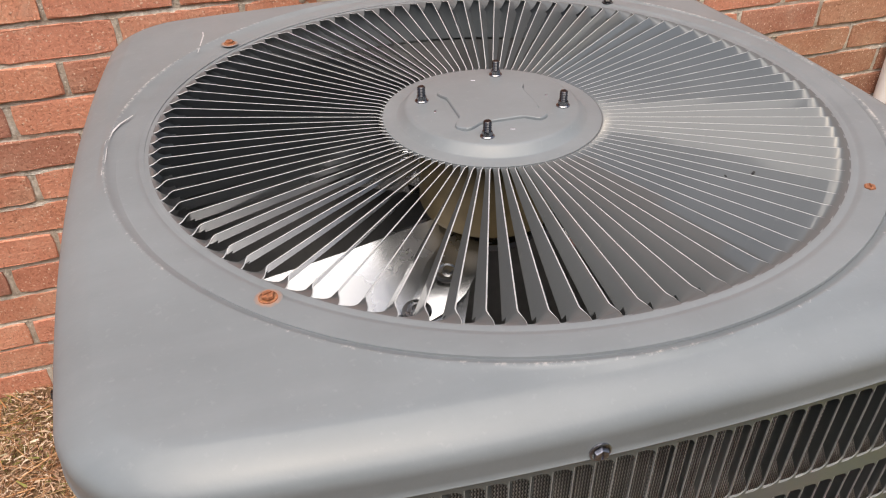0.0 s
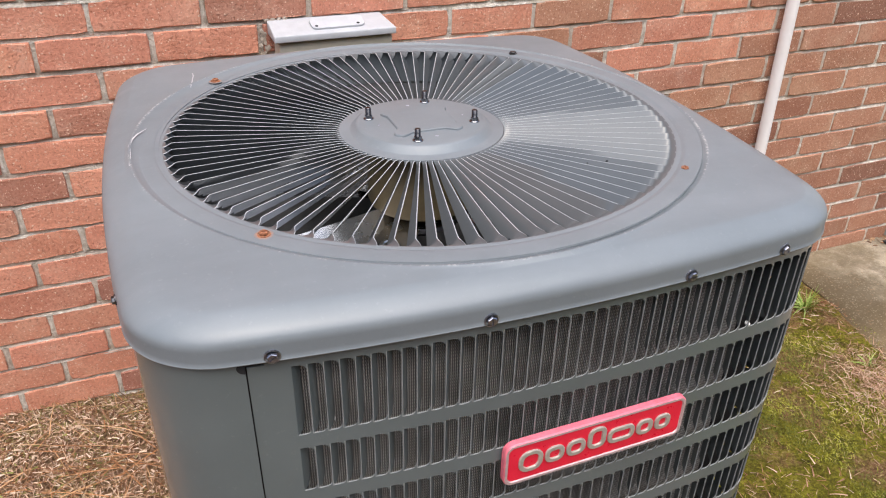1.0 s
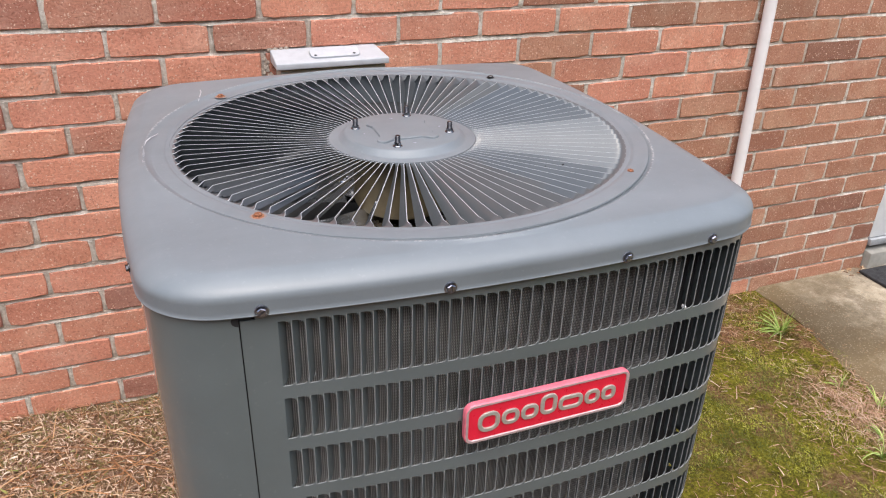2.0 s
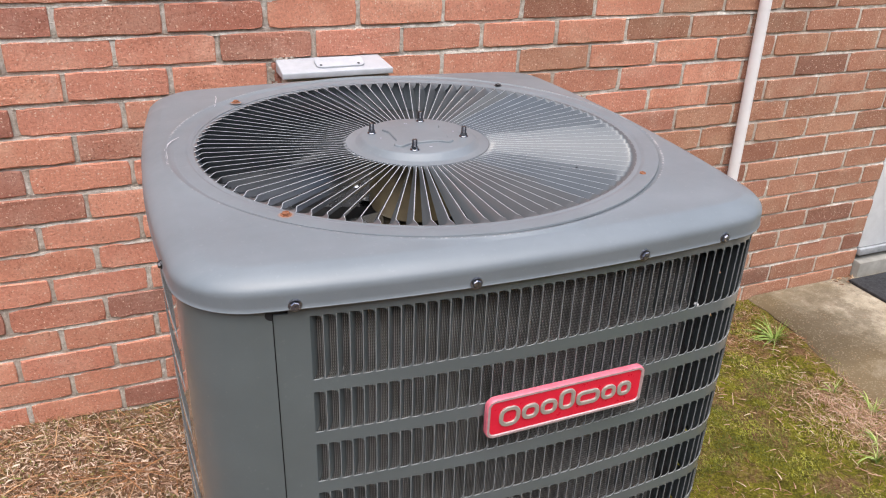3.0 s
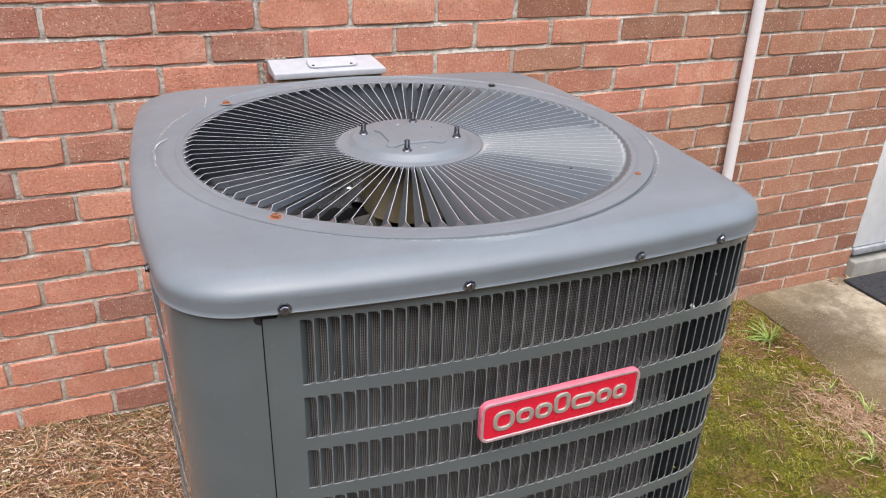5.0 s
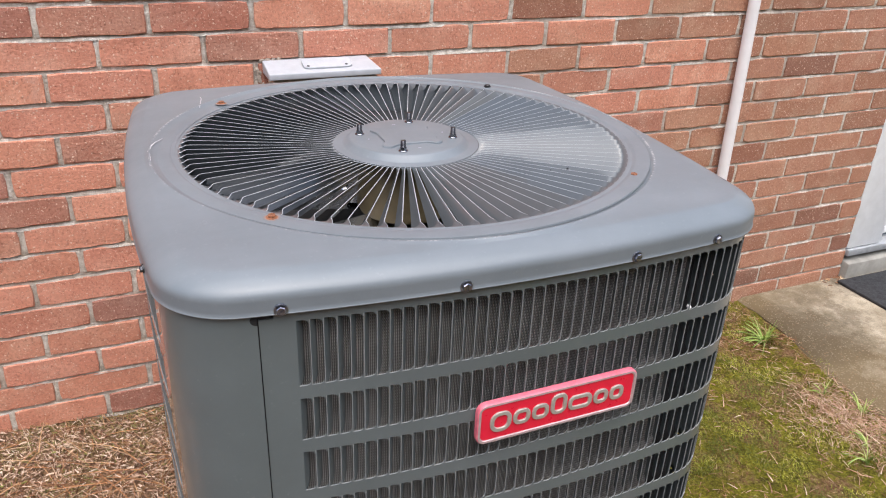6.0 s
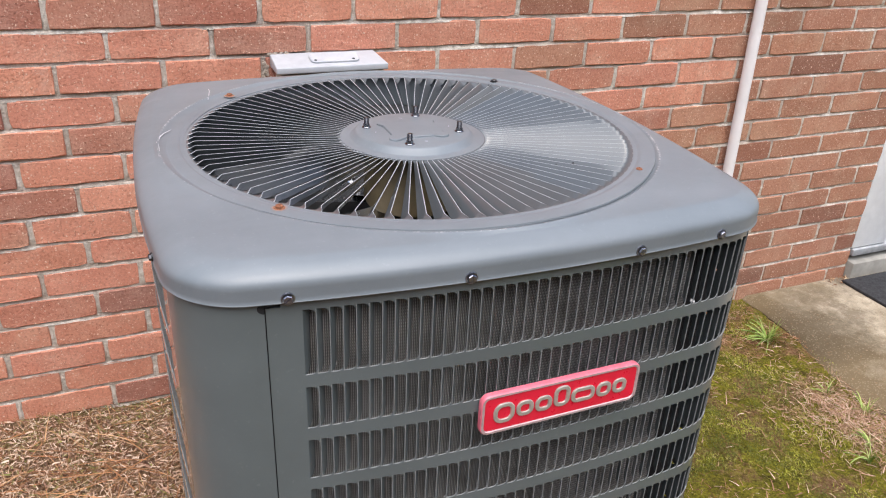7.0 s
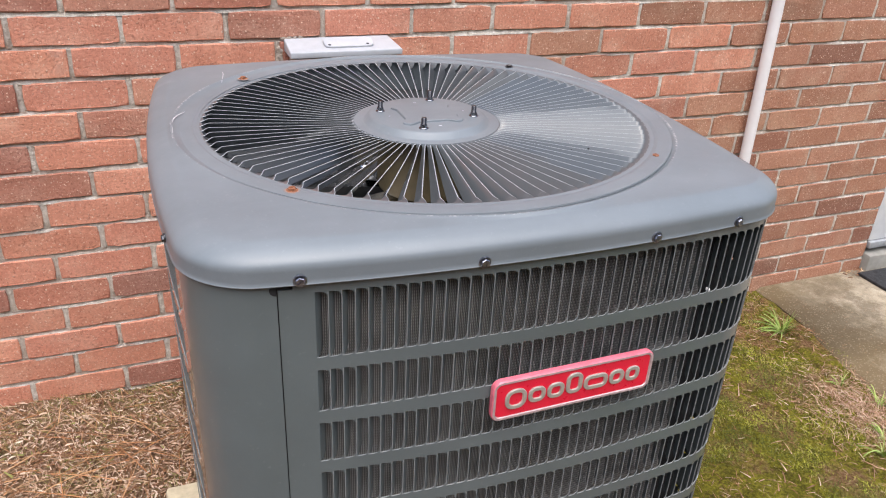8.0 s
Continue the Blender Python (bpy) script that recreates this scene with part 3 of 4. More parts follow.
build_wall_box()


def build_mortar_patch():
    """A few ragged smears of mortar left along the box where it meets the wall."""
    rnd = random.Random(21)
    bm = bmesh.new()
    for i in range(26):
        x, z = (0.162 + rnd.gauss(0, 0.005), 0.70 + 0.0055 * i) if i < 22 else (0.172 + 0.012 * (i - 22), 0.836)
        r = rnd.uniform(0.003, 0.0065)
        made = bmesh.ops.create_icosphere(bm, subdivisions=2, radius=r)
        for v in made["verts"]:
            v.co *= 1 + 0.7 * noise.noise(v.co * 260 + Vector((x * 90, 0, z * 90)))
            v.co.y *= 0.3
            v.co += Vector((x, WALL_Y + 0.0005, z))
    ob = part("mortar_patch", from_bm("mortar_patch", bm, MORTAR), wall)
    tagged(ob, "ragged pale mortar smears beside the box", kind="stuff")


build_mortar_patch()


# ---- pad and condenser ----
CX, CY, BASE, SPIN = 0.219, 0.541, 0.03, -1.2
pad = new("equipment_pad", from_bm("equipment_pad", box_bm(-0.412, 0.400, -0.400, 0.352, -0.09, 0.0, 0.008), PAD))
pad.matrix_world = pose(CX, CY, BASE, 0, 0, SPIN)
tagged(pad, "tan cast concrete pad under the condenser, sunk in straw", "pad")

unit = new("condenser_unit")
unit.matrix_world = pose(CX, CY, BASE, 0, 0, SPIN)
tagged(unit, "grey painted steel air conditioner condenser with louvred sides on a pad", "air conditioner")

HALFSIDE, SIDE_R, CORNER_R = 0.3425, 2.2, 0.075


def plan(d=0.0, step=0.006):
    """Closed outline of the bowed square casing, set out by d: points and outward normals, from the front's middle anticlockwise."""
    a, rad, rc = HALFSIDE + d, SIDE_R + d, CORNER_R + d
    off, inner = rad - a, rad - rc
    q = (-off + math.sqrt(2 * inner * inner - off * off)) / 2
    tilt = math.atan2(q, q + off)
    pts = []
    for side in range(4):
        turn = Matrix.Rotation(side * math.pi / 2, 2)
        n1 = max(6, int(rad * tilt / step))
        n2 = max(6, int(rc * (math.pi / 4 - tilt) / step * 1.6))
        local = []
        for i in range(-n1, n1):
            t = tilt * i / n1
            local.append((Vector((rad * math.sin(t), off - rad * math.cos(t))), Vector((math.sin(t), -math.cos(t)))))
        for i in range(2 * n2):
            t = tilt + (math.pi / 2 - 2 * tilt) * i / (2 * n2)
            nrm = Vector((math.sin(t), -math.cos(t)))
            local.append((Vector((q, -q)) + rc * nrm, nrm))
        pts += [(turn @ p, turn @ nn) for p, nn in local]
    return pts


class Track:
    """The outline as a path by arc length."""

    def __init__(self, d=0.0):
        self.pts = plan(d, 0.004)
        self.cum = [0.0]
        k = len(self.pts)
        for i in range(k):
            self.cum.append(self.cum[-1] + (self.pts[(i + 1) % k][0] - self.pts[i][0]).length)
        self.total = self.cum[-1]

    def at(self, s, z, depth=0.0):
        s %= self.total
        lo, hi = 0, len(self.pts)
        while hi - lo > 1:
            mid = (lo + hi) // 2
            lo, hi = (mid, hi) if self.cum[mid] <= s else (lo, mid)
        p, n = self.pts[lo]
        p2, n2 = self.pts[(lo + 1) % len(self.pts)]
        f = (s - self.cum[lo]) / (self.cum[lo + 1] - self.cum[lo])
        p, n = p.lerp(p2, f), n.lerp(n2, f)
        return (p.x - n.x * depth, p.y - n.y * depth, z - BASE)


TRACK = Track()
S_LEFT = next(TRACK.cum[i] for i, (p, n) in enumerate(TRACK.pts) if p.y < 0 and p.x > -0.2508)
S_POST = next(TRACK.cum[i] for i, (p, n) in enumerate(TRACK.pts) if i > len(TRACK.pts) // 2 and p.x < -0.2 and p.y < -0.235)
SKIRT = 0.8640
ROWS_Z = [(0.7825, 0.8535)] + [(0.7195 - 0.0637 * i, 0.7683 - 0.0637 * i) for i in range(10)]
PITCH, BAR = 0.01224, 0.0007


def sweep_band(s0, s1, zs_depths, step=0.006):
    """A strip along the casing from s0 to s1 with an upright profile of (z, depth)."""
    n = max(2, int((s1 - s0) / step))
    verts, k = [], len(zs_depths)
    for i in range(n + 1):
        s = s0 + (s1 - s0) * i / n
        verts += [TRACK.at(s, z, d) for z, d in zs_depths]
    faces = [(i * k + j, (i + 1) * k + j, (i + 1) * k + j + 1, i * k + j + 1) for i in range(n) for j in range(k - 1)]
    return verts, faces


def louvre_panel(s0, s1, lead, notch=False, flip=False):
    """Punched sheet: level bands, upright bars and flaps pressed inwards at each slot."""
    verts, faces, rims = [], [], []

    def put(vs, fs, rim=()):
        n0 = len(verts)
        rims.extend(len(faces) + i for i in rim)
        verts.extend(vs)
        faces.extend(tuple(n0 + i for i in f) for f in fs)
    edges = [(SKIRT + 0.016, ROWS_Z[0][1])] + [(ROWS_Z[i][0], ROWS_Z[i + 1][1]) for i in range(len(ROWS_Z) - 1)] + [(ROWS_Z[-1][0], 0.066)]
    for top, bottom in edges:
        a = s0
        if notch and top > SKIRT:
            a = s0 + 0.013
            put(*sweep_band(s0, a, [(bottom, 0.0), (SKIRT - 0.006, 0.0), (SKIRT - 0.006, 0.002)]))
        vs, fs = sweep_band(a, s1, [(bottom, 0.0012), (bottom, 0.0), (top, 0.0), (top, 0.0016)])
        put(vs, fs, [i for i in range(len(fs)) if i % 3 == 2])
    cols = int((s1 - s0 - lead - 0.004) / PITCH)
    for z0, z1 in ROWS_Z:
        put(*sweep_band(s0, s0 + lead, [(z0, 0.0), (z1, 0.0)]))
        put(*sweep_band(s0 + lead + cols * PITCH, s1, [(z0, 0.0), (z1, 0.0)]))
        for c in range(cols):
            a = s0 + lead + c * PITCH
            b, e = a + PITCH - BAR, a + PITCH
            rr = 0.0060

            def P(s, z, d):
                return TRACK.at(a + e - s if flip else s, z, d)
            # bar at the slot's far side with its edge
            put([P(b, z0, 0), P(e, z0, 0), P(e, z1, 0), P(b, z1, 0), P(b, z0, 0.0010), P(b, z1, 0.0010)], [(0, 1, 2, 3), (0, 3, 5, 4)], [0, 1])
            # rounded corners of the slot
            for zc, zs in ((z0, 1), (z1, -1)):
                arc = [(b - rr + rr * math.sin(t), zc + zs * (rr - rr * math.cos(t))) for t in (0, 0.52, 1.05, 1.571)]
                vs = [P(b, zc, 0)] + [P(s, z, 0) for s, z in arc] + [P(s, z, 0.0010) for s, z in arc]
                fs = [(0, 1 + i, 2 + i) for i in range(3)] + [(1 + i, 5 + i, 6 + i, 2 + i) for i in range(3)]
                put(vs, fs, [3, 4, 5] if zs > 0 else [])
            # flap pressed in from the near side
            w, d, ch = 0.0070, 0.0130, 0.0050
            put([P(a, z0, 0.0002), P(a + w * 0.55, z0 + 0.0008, d * 0.4), P(a + w, z0 + ch, d), P(a + w, z1 - ch, d), P(a + w * 0.55, z1 - 0.0008, d * 0.4), P(a, z1, 0.0002)],
                [(0, 1, 4, 5), (1, 2, 3, 4)])
    return verts, faces, rims


def build_panels():
    quarter = TRACK.total / 4
    spans = [("louvre_panel", S_LEFT + 0.0006, S_LEFT + quarter + 0.02, 0.032),
             ("louvre_panel", S_LEFT + quarter + 0.022, S_LEFT + 2 * quarter, 0.012),
             ("louvre_panel", S_LEFT + 2 * quarter + 0.002, S_POST - 0.003, 0.012)]
    for name, s0, s1, lead in spans:
        vs, fs, rims = louvre_panel(s0, s1, lead, lead > 0.02, s0 > S_LEFT + 1.5 * quarter)
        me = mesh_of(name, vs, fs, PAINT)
        me.materials.append(RIM_METAL)
        if len(me.polygons) == len(fs):
            for i in rims:
                me.polygons[i].material_index = 1
        part(name, me, unit)
    v, f = sweep_band(S_POST, TRACK.total + S_LEFT - 0.0004,
                      [(0.066, 0.004), (0.066, -0.0012), (SKIRT + 0.012, -0.0012), (SKIRT + 0.012, 0.004)], 0.004)
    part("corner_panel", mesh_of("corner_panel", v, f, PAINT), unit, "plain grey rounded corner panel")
    # flat black patches stand in for the shade inside the notches
    arc = [(-0.0095 + 0.0062 * math.cos(t), 0.0055 * math.sin(t)) for t in [math.pi / 2 + math.pi * i / 10 for i in range(11)]]
    s_edge = TRACK.total + S_LEFT
    vs = [TRACK.at(s_edge, SKIRT + 0.002, -0.0016)] + [TRACK.at(s_edge + ds + 0.009, SKIRT - 0.005 + min(0.003, dz), -0.0016) for ds, dz in arc]
    part("cable_notch", mesh_of("cable_notch", vs, [tuple(range(len(vs)))], BLACK, False), unit, "small dark rounded notch")
    vs = [TRACK.at(s_edge + ds, SKIRT + dz, -0.0014) for ds, dz in ((0.0, -0.0040), (0.011, -0.0040), (0.011, 0.002), (0.0, 0.002))]
    part("cable_notch", mesh_of("cable_notch", vs, [(0, 1, 2, 3)], BLACK, False), unit, "small dark slot below the hem")
    # black backing behind the seam, added so the gap reads as shade
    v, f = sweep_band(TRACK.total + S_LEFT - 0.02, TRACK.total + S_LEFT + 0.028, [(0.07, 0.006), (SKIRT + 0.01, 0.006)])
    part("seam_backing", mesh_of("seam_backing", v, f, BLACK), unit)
    for s0, s1 in ((S_LEFT + 0.026, 0.486), (0.640, S_POST - 0.01)):
        v, f = sweep_band(s0, s1, [(0.075, 0.0148), (0.850, 0.0148), (0.850, 0.045), (0.075, 0.045), (0.075, 0.0148)], 0.008)
        me = mesh_of("coil", v, f, COIL)
        me.materials.append(SHROUD)
        for i, poly in enumerate(me.polygons):
            poly.material_index = 1 if i % 4 == 2 else 0
        part("coil", me, unit, "dark dusty aluminium fin coil")
    # crumpled bright fins along the coil's near end
    rnd = random.Random(8)
    for s1, z1, count in ((0.0720, 0.845, 26), (0.0752, 0.845, 26), (0.0845, 0.845, 24), (0.0460, 0.768, 190), (0.0492, 0.768, 190), (0.0585, 0.768, 120)):
        verts = []
        for i in range(count):
            s0, z = s1 + 0.0007 * math.sin(i * 1.9) + rnd.uniform(-0.0005, 0.0005), z1 - i * 0.0026
            verts += [TRACK.at(s0 - 0.0006, z, 0.0142), TRACK.at(s0 + 0.0006, z, 0.0136)]
        faces = [(2 * i - 2, 2 * i - 1, 2 * i + 1, 2 * i) for i in range(1, count)]
        part("bent_fin", mesh_of("bent_fin", verts, faces, BENT, False), unit, "bent bright aluminium fin")
    # black sheet added where the corner louvres show only a dark gap
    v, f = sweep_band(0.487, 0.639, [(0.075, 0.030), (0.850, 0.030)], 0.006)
    part("coil_end_plate", mesh_of("coil_end_plate", v, f, BLACK), unit, "black sheet standing in for the dark gap behind the louvres")
    # base pan
    outline = plan(-0.002, 0.01)
    k = len(outline)
    vs = [(p.x, p.y, z - BASE) for z in (BASE + 0.002, 0.075) for p, n in outline]
    fs = [(i, (i + 1) % k, k + (i + 1) % k, k + i) for i in range(k)] + [tuple(range(k, 2 * k)), tuple(reversed(range(k)))]
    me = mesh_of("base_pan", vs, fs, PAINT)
    me.materials.append(SHROUD)
    me.polygons[k].material_index = 1
    part("base_pan", me, unit)


build_panels()

TOP, RECESS_R, RIM_R, SLOT_OUT, SLOT_IN, SLATS = 0.9006, 0.3165, 0.291, 0.2855, 0.0940, 96
RING, HUB, PLATE = 0.8990, 0.8918, 0.9007  # heights of the slotted ring, the hub's rim and its raised plate


def build_cover():
    # skirt, rounded shoulder, and a crisp bend into the flat top
    prof = [(0.0020, SKIRT + 0.0012), (0.0044, SKIRT + 0.0004), (0.0056, SKIRT + 0.0008), (0.0059, SKIRT + 0.0016), (0.0052, SKIRT + 0.0026), (0.0048, SKIRT + 0.0060),
            (0.0048, 0.8785), (0.0046, 0.8812), (0.0038, 0.8838), (0.0022, 0.8864), (-0.0005, 0.8890), (-0.0040, 0.8915), (-0.0080, 0.8936), (-0.0120, 0.8954), (-0.0160, 0.8969), (-0.0184, 0.8977), (-0.0207, 0.8983)]
    base = plan(0.0)
    k = len(base)
    loops = [[(p.x + n.x * d, p.y + n.y * d, z - BASE) for p, n in base] for d, z in prof]
    inner = loops[-1]
    for f, dz in ((0.12, 0.0003), (0.4, 0.0010), (0.7, 0.0018), (0.93, 0.0024)):
        row = []
        for x, y, z in inner:
            a = math.atan2(y, x)
            r0, r1 = math.hypot(x, y), RECESS_R + 0.002
            r = r0 + (r1 - r0) * f
            row.append((r * math.cos(a), r * math.sin(a), z + dz))
        loops.append(row)
    for r, z in ((RECESS_R + 0.0018, TOP + 0.0007), (RECESS_R, TOP + 0.0006), (RECESS_R - 0.0012, TOP - 0.0008), (RECESS_R - 0.010, TOP - 0.0022), (0.2885, TOP - 0.0025), (0.2885, TOP - 0.05)):
        loops.append([(r * math.cos(math.atan2(y, x)), r * math.sin(math.atan2(y, x)), z - BASE) for x, y, _ in inner])
    verts = [v for l in loops for v in l]
    faces = [(j * k + i, j * k + (i + 1) % k, (j + 1) * k + (i + 1) % k, (j + 1) * k + i) for j in range(len(loops) - 1) for i in range(k)]
    part("top_cover", mesh_of("top_cover", verts, faces, PAINT_TOP, True, 50), unit, "grey weathered pressed steel top with rounded edges")


build_cover()


def build_scratches():
    """Chalky scuffs on the top cover, lying on its sheet."""
    for name, pts, w in (("scuff", [(-0.099, 0.518), (-0.0975, 0.545), (-0.0975, 0.570), (-0.094, 0.588), (-0.088, 0.602), (-0.078, 0.615)], 0.0022),
                         ("scuff", [(-0.014, 0.812), (-0.010, 0.804), (-0.010, 0.790), (-0.014, 0.765), (-0.018, 0.741)], 0.0014)):
        verts, faces = [], []
        for i, (x, y) in enumerate(pts):
            a, b = Vector(pts[max(0, i - 1)]), Vector(pts[min(len(pts) - 1, i + 1)])
            side = Vector((-(b - a).y, (b - a).x)).normalized() * w * (0.25 + 0.75 * math.sin(math.pi * (i + 0.5) / len(pts))) / 2
            r = math.hypot(x - CX, y - CY)
            z = 0.8986 + 0.0026 * smoothstep((0.385 - r) / 0.07)
            verts += [(x + side.x - CX, y + side.y - CY, z - BASE), (x - side.x - CX, y - side.y - CY, z - BASE)]
        faces = [(2 * i, 2 * i + 1, 2 * i + 3, 2 * i + 2) for i in range(len(pts) - 1)]
        part(name, mesh_of(name, verts, faces, CHALK), unit, "pale chalky scuff", Matrix.Rotation(radians(-SPIN), 4, "Z"))


build_scratches()


SLAT_TILT = 57


def slat_mesh():
    """One louvre of the guard: a radial blade slit from the sheet and turned down about its upper edge."""
    verts, faces = [], []
    stations = [0.0, 0.012, 0.03, 0.06, 0.2, 0.5, 0.8, 0.90, 0.915, 0.9195, 0.9205, 0.932, 0.945, 0.958, 0.970, 0.981, 0.991, 1.0]
    for f in stations:
        r = SLOT_IN + (SLOT_OUT - SLOT_IN) * f
        w = 2 * math.pi * r / SLATS * (0.84 + 0.16 * smoothstep((f - 0.94) / 0.06))
        turned = min(smoothstep((SLOT_OUT - r) / 0.0115), smoothstep((r - SLOT_IN + 0.001) / 0.008))
        a = radians(SLAT_TILT) * turned
        # the lower half stops short of the rim; a twisted neck carries the rest
        low = -0.5 if f < 0.920 else -0.5 + 0.28 * max(0.0, 1 - (f - 0.920) / 0.080) ** 0.8
        drop = (0.5 * w * math.sin(a) - (0.0012 + 0.0018 * f) * turned)
        t, lip = 0.0004, min(0.0004, 0.3 * w)
        for u, v in ((low * w, -t), (0.5 * w, -t), (0.5 * w, -0.3 * t), (0.5 * w - lip, t), (low * w, t)):
            y, z = u * math.cos(a) - v * math.sin(a), u * math.sin(a) + v * math.cos(a)
            verts.append((r, y, HUB + (RING - HUB) * f - 0.0008 + z - drop - BASE))
    for j in range(len(stations) - 1):
        for i in range(5):
            faces.append((j * 5 + i, j * 5 + (i + 1) % 5, (j + 1) * 5 + (i + 1) % 5, (j + 1) * 5 + i))
    me = mesh_of("slat", verts, faces, SLAT_PAINT, True, 25)
    me.materials.append(EDGE)
    for i, poly in enumerate(me.polygons):
        poly.material_index = 1 if i % 5 in (1, 2) else 0
    return me


def stud_parts(parent, x, y, z):
    """A threaded stud standing in a flanged nut."""
    v, f = lathe([(0, 0), (0.0060, 0), (0.0060, 0.0010), (0.0050, 0.0018), (0.0040, 0.0018)], 16)
    nut = part("nut", mesh_of("nut", v, f, NUT), parent, "bright flanged nut", Matrix.Translation((x, y, z)))
    bm = bmesh.new()
    bmesh.ops.create_cone(bm, cap_ends=True, segments=6, radius1=0.0046, radius2=0.0043, depth=0.0034)
    bmesh.ops.translate(bm, vec=(x, y, z + 0.0034), verts=bm.verts)
    part("nut", from_bm("nut", bm, NUT, False), parent, "bright flanged nut")
    prof = [(0.0, 0.0140), (0.0028, 0.0140)]
    for i in range(16):
        prof.append((0.0036 if i % 2 else 0.0031, 0.0137 - i * 0.00075))
    v, f = lathe(list(reversed(prof)), 12)
    stud = part("stud", mesh_of("stud", v, f, DARK_STEEL, False), parent, "dark threaded stud", Matrix.Translation((x, y, z)))
    return stud


def build_guard():
    prof = [(SLOT_OUT - 0.001, RING - 0.0016), (SLOT_OUT - 0.001, RING - 0.0006), (RIM_R - 0.003, RING + 0.0002), (RIM_R - 0.0012, RING - 0.0004), (RIM_R + 0.0004, RING - 0.0002),
            (RIM_R + 0.0022, RING + 0.0010), (RIM_R + 0.0050, RING + 0.0014), (RECESS_R - 0.007, TOP - 0.0004), (RECESS_R - 0.0045, TOP - 0.0006), (RECESS_R - 0.0040, TOP - 0.0024)]
    v, f = lathe([(r, z - BASE) for r, z in prof], 192)
    guard = part("fan_guard", mesh_of("fan_guard", v, f, PAINT_TOP), unit, "round grey fan guard with radial louvres", Matrix.Translation((0, 0, RING - BASE)) @ pose(0, 0, 0, -0.25, -0.28, 0) @ Matrix.Translation((0, 0, BASE - RING)))
    me = slat_mesh()
    for i in range(SLATS):
        part("slat", me, guard, m=Matrix.Rotation(2 * math.pi * (i + 0.47) / SLATS, 4, "Z"))
    hub = [(SLOT_IN + 0.001, HUB - 0.0018), (SLOT_IN + 0.001, HUB), (0.0835, HUB + 0.0004), (0.0815, HUB + 0.0010), (0.0765, PLATE - 0.0020), (0.0745, PLATE - 0.0006), (0.0725, PLATE - 0.0002), (0.03, PLATE), (0.0, PLATE)]
    v, f = lathe([(r, z - BASE) for r, z in hub], 96)
    part("hub_plate", mesh_of("hub_plate", v, f, PAINT_TOP), guard)
    zt = PLATE - BASE
    for k in range(4):
        a = radians(67.5 + 90 * k)
        stud_parts(guard, 0.0612 * math.cos(a), 0.0612 * math.sin(a), zt - 0.0004)
    # raised panel with a rounded ear at each corner
    verts, n = [], 144
    for h, s in ((-0.0004, 1.0), (0.0017, 0.985), (0.0023, 0.962), (0.0023, 0.0)):
        for i in range(n):
            t = 2 * math.pi * i / n
            r = 0.0358 * min(1.16, 1 / max(abs(math.cos(t)), abs(math.sin(t))))
            for ear, far in ((41, 0.0080), (138, 0.0100), (-135, 0.0160), (-51, 0.0120)):
                off = abs((math.degrees(t) - ear + 180) % 360 - 180)
                r += far * math.exp(-(off / 11.0) ** 4)
            verts.append((r * s * math.cos(t), r * s * math.sin(t), zt + h))
    faces = [(j * n + i, j * n + (i + 1) % n, (j + 1) * n + (i + 1) % n, (j + 1) * n + i) for j in range(3) for i in range(n)]
    part("emboss", mesh_of("emboss", verts, faces, PAINT_TOP, True, 15), guard)
    for k in range(4):
        a = radians(0.5 + 90 * k)
        bm = box_bm(-0.0020, 0.0020, -0.0008, 0.0008, -0.001, 0.0002, 0.0002, 1)
        part("slot", from_bm("slot", bm, ZINC), guard, "small bright slot", pose(0.0510 * math.cos(a), 0.0510 * math.sin(a), zt, 0, 0, math.degrees(a) + 70))
    return guard


build_guard()


def screw_mesh(name, mat, r=0.0062):
    """Hex washer-head screw with a driver slot, head along +z."""
    v, f = lathe([(0.0, 0.0), (r, 0.0), (r, 0.0009), (r * 0.86, 0.0013)], 18)
    hexa = []
    for z, rr in ((0.0012, 0.72), (0.0030, 0.70), (0.0036, 0.60)):
        hexa += [(r * rr * math.cos(math.pi / 3 * i), r * rr * math.sin(math.pi / 3 * i), z) for i in range(6)]
    n0 = len(v)
    v += hexa
    f += [(n0 + j * 6 + i, n0 + j * 6 + (i + 1) % 6, n0 + (j + 1) * 6 + (i + 1) % 6, n0 + (j + 1) * 6 + i) for j in range(2) for i in range(6)]
    g, h = r * 0.10, r * 0.50
    n1 = len(v)
    v += [(-h, g, 0.0036), (h, g, 0.0036), (h, -g, 0.0036), (-h, -g, 0.0036), (-h, g, 0.0024), (h, g, 0.0024), (h, -g, 0.0024), (-h, -g, 0.0024)]
    top = n0 + 12
    f += [(top, top + 1, n1 + 1), (top + 1, top + 2, n1, n1 + 1), (top + 2, top + 3, n1), (top + 3, n1 + 3, n1), (top + 3, top + 4, n1 + 3),
          (top + 4, top + 5, n1 + 2, n1 + 3), (top + 5, top, n1 + 2), (top, n1 + 1, n1 + 2)]
    f += [(n1, n1 + 4, n1 + 5, n1 + 1), (n1 + 1, n1 + 5, n1 + 6, n1 + 2), (n1 + 2, n1 + 6, n1 + 7, n1 + 3), (n1 + 3, n1 + 7, n1 + 4, n1), (n1 + 4, n1 + 7, n1 + 6, n1 + 5)]
    return mesh_of(name, v, f, mat, False)


SIDE_SCREWS = (-0.20, 0.218)


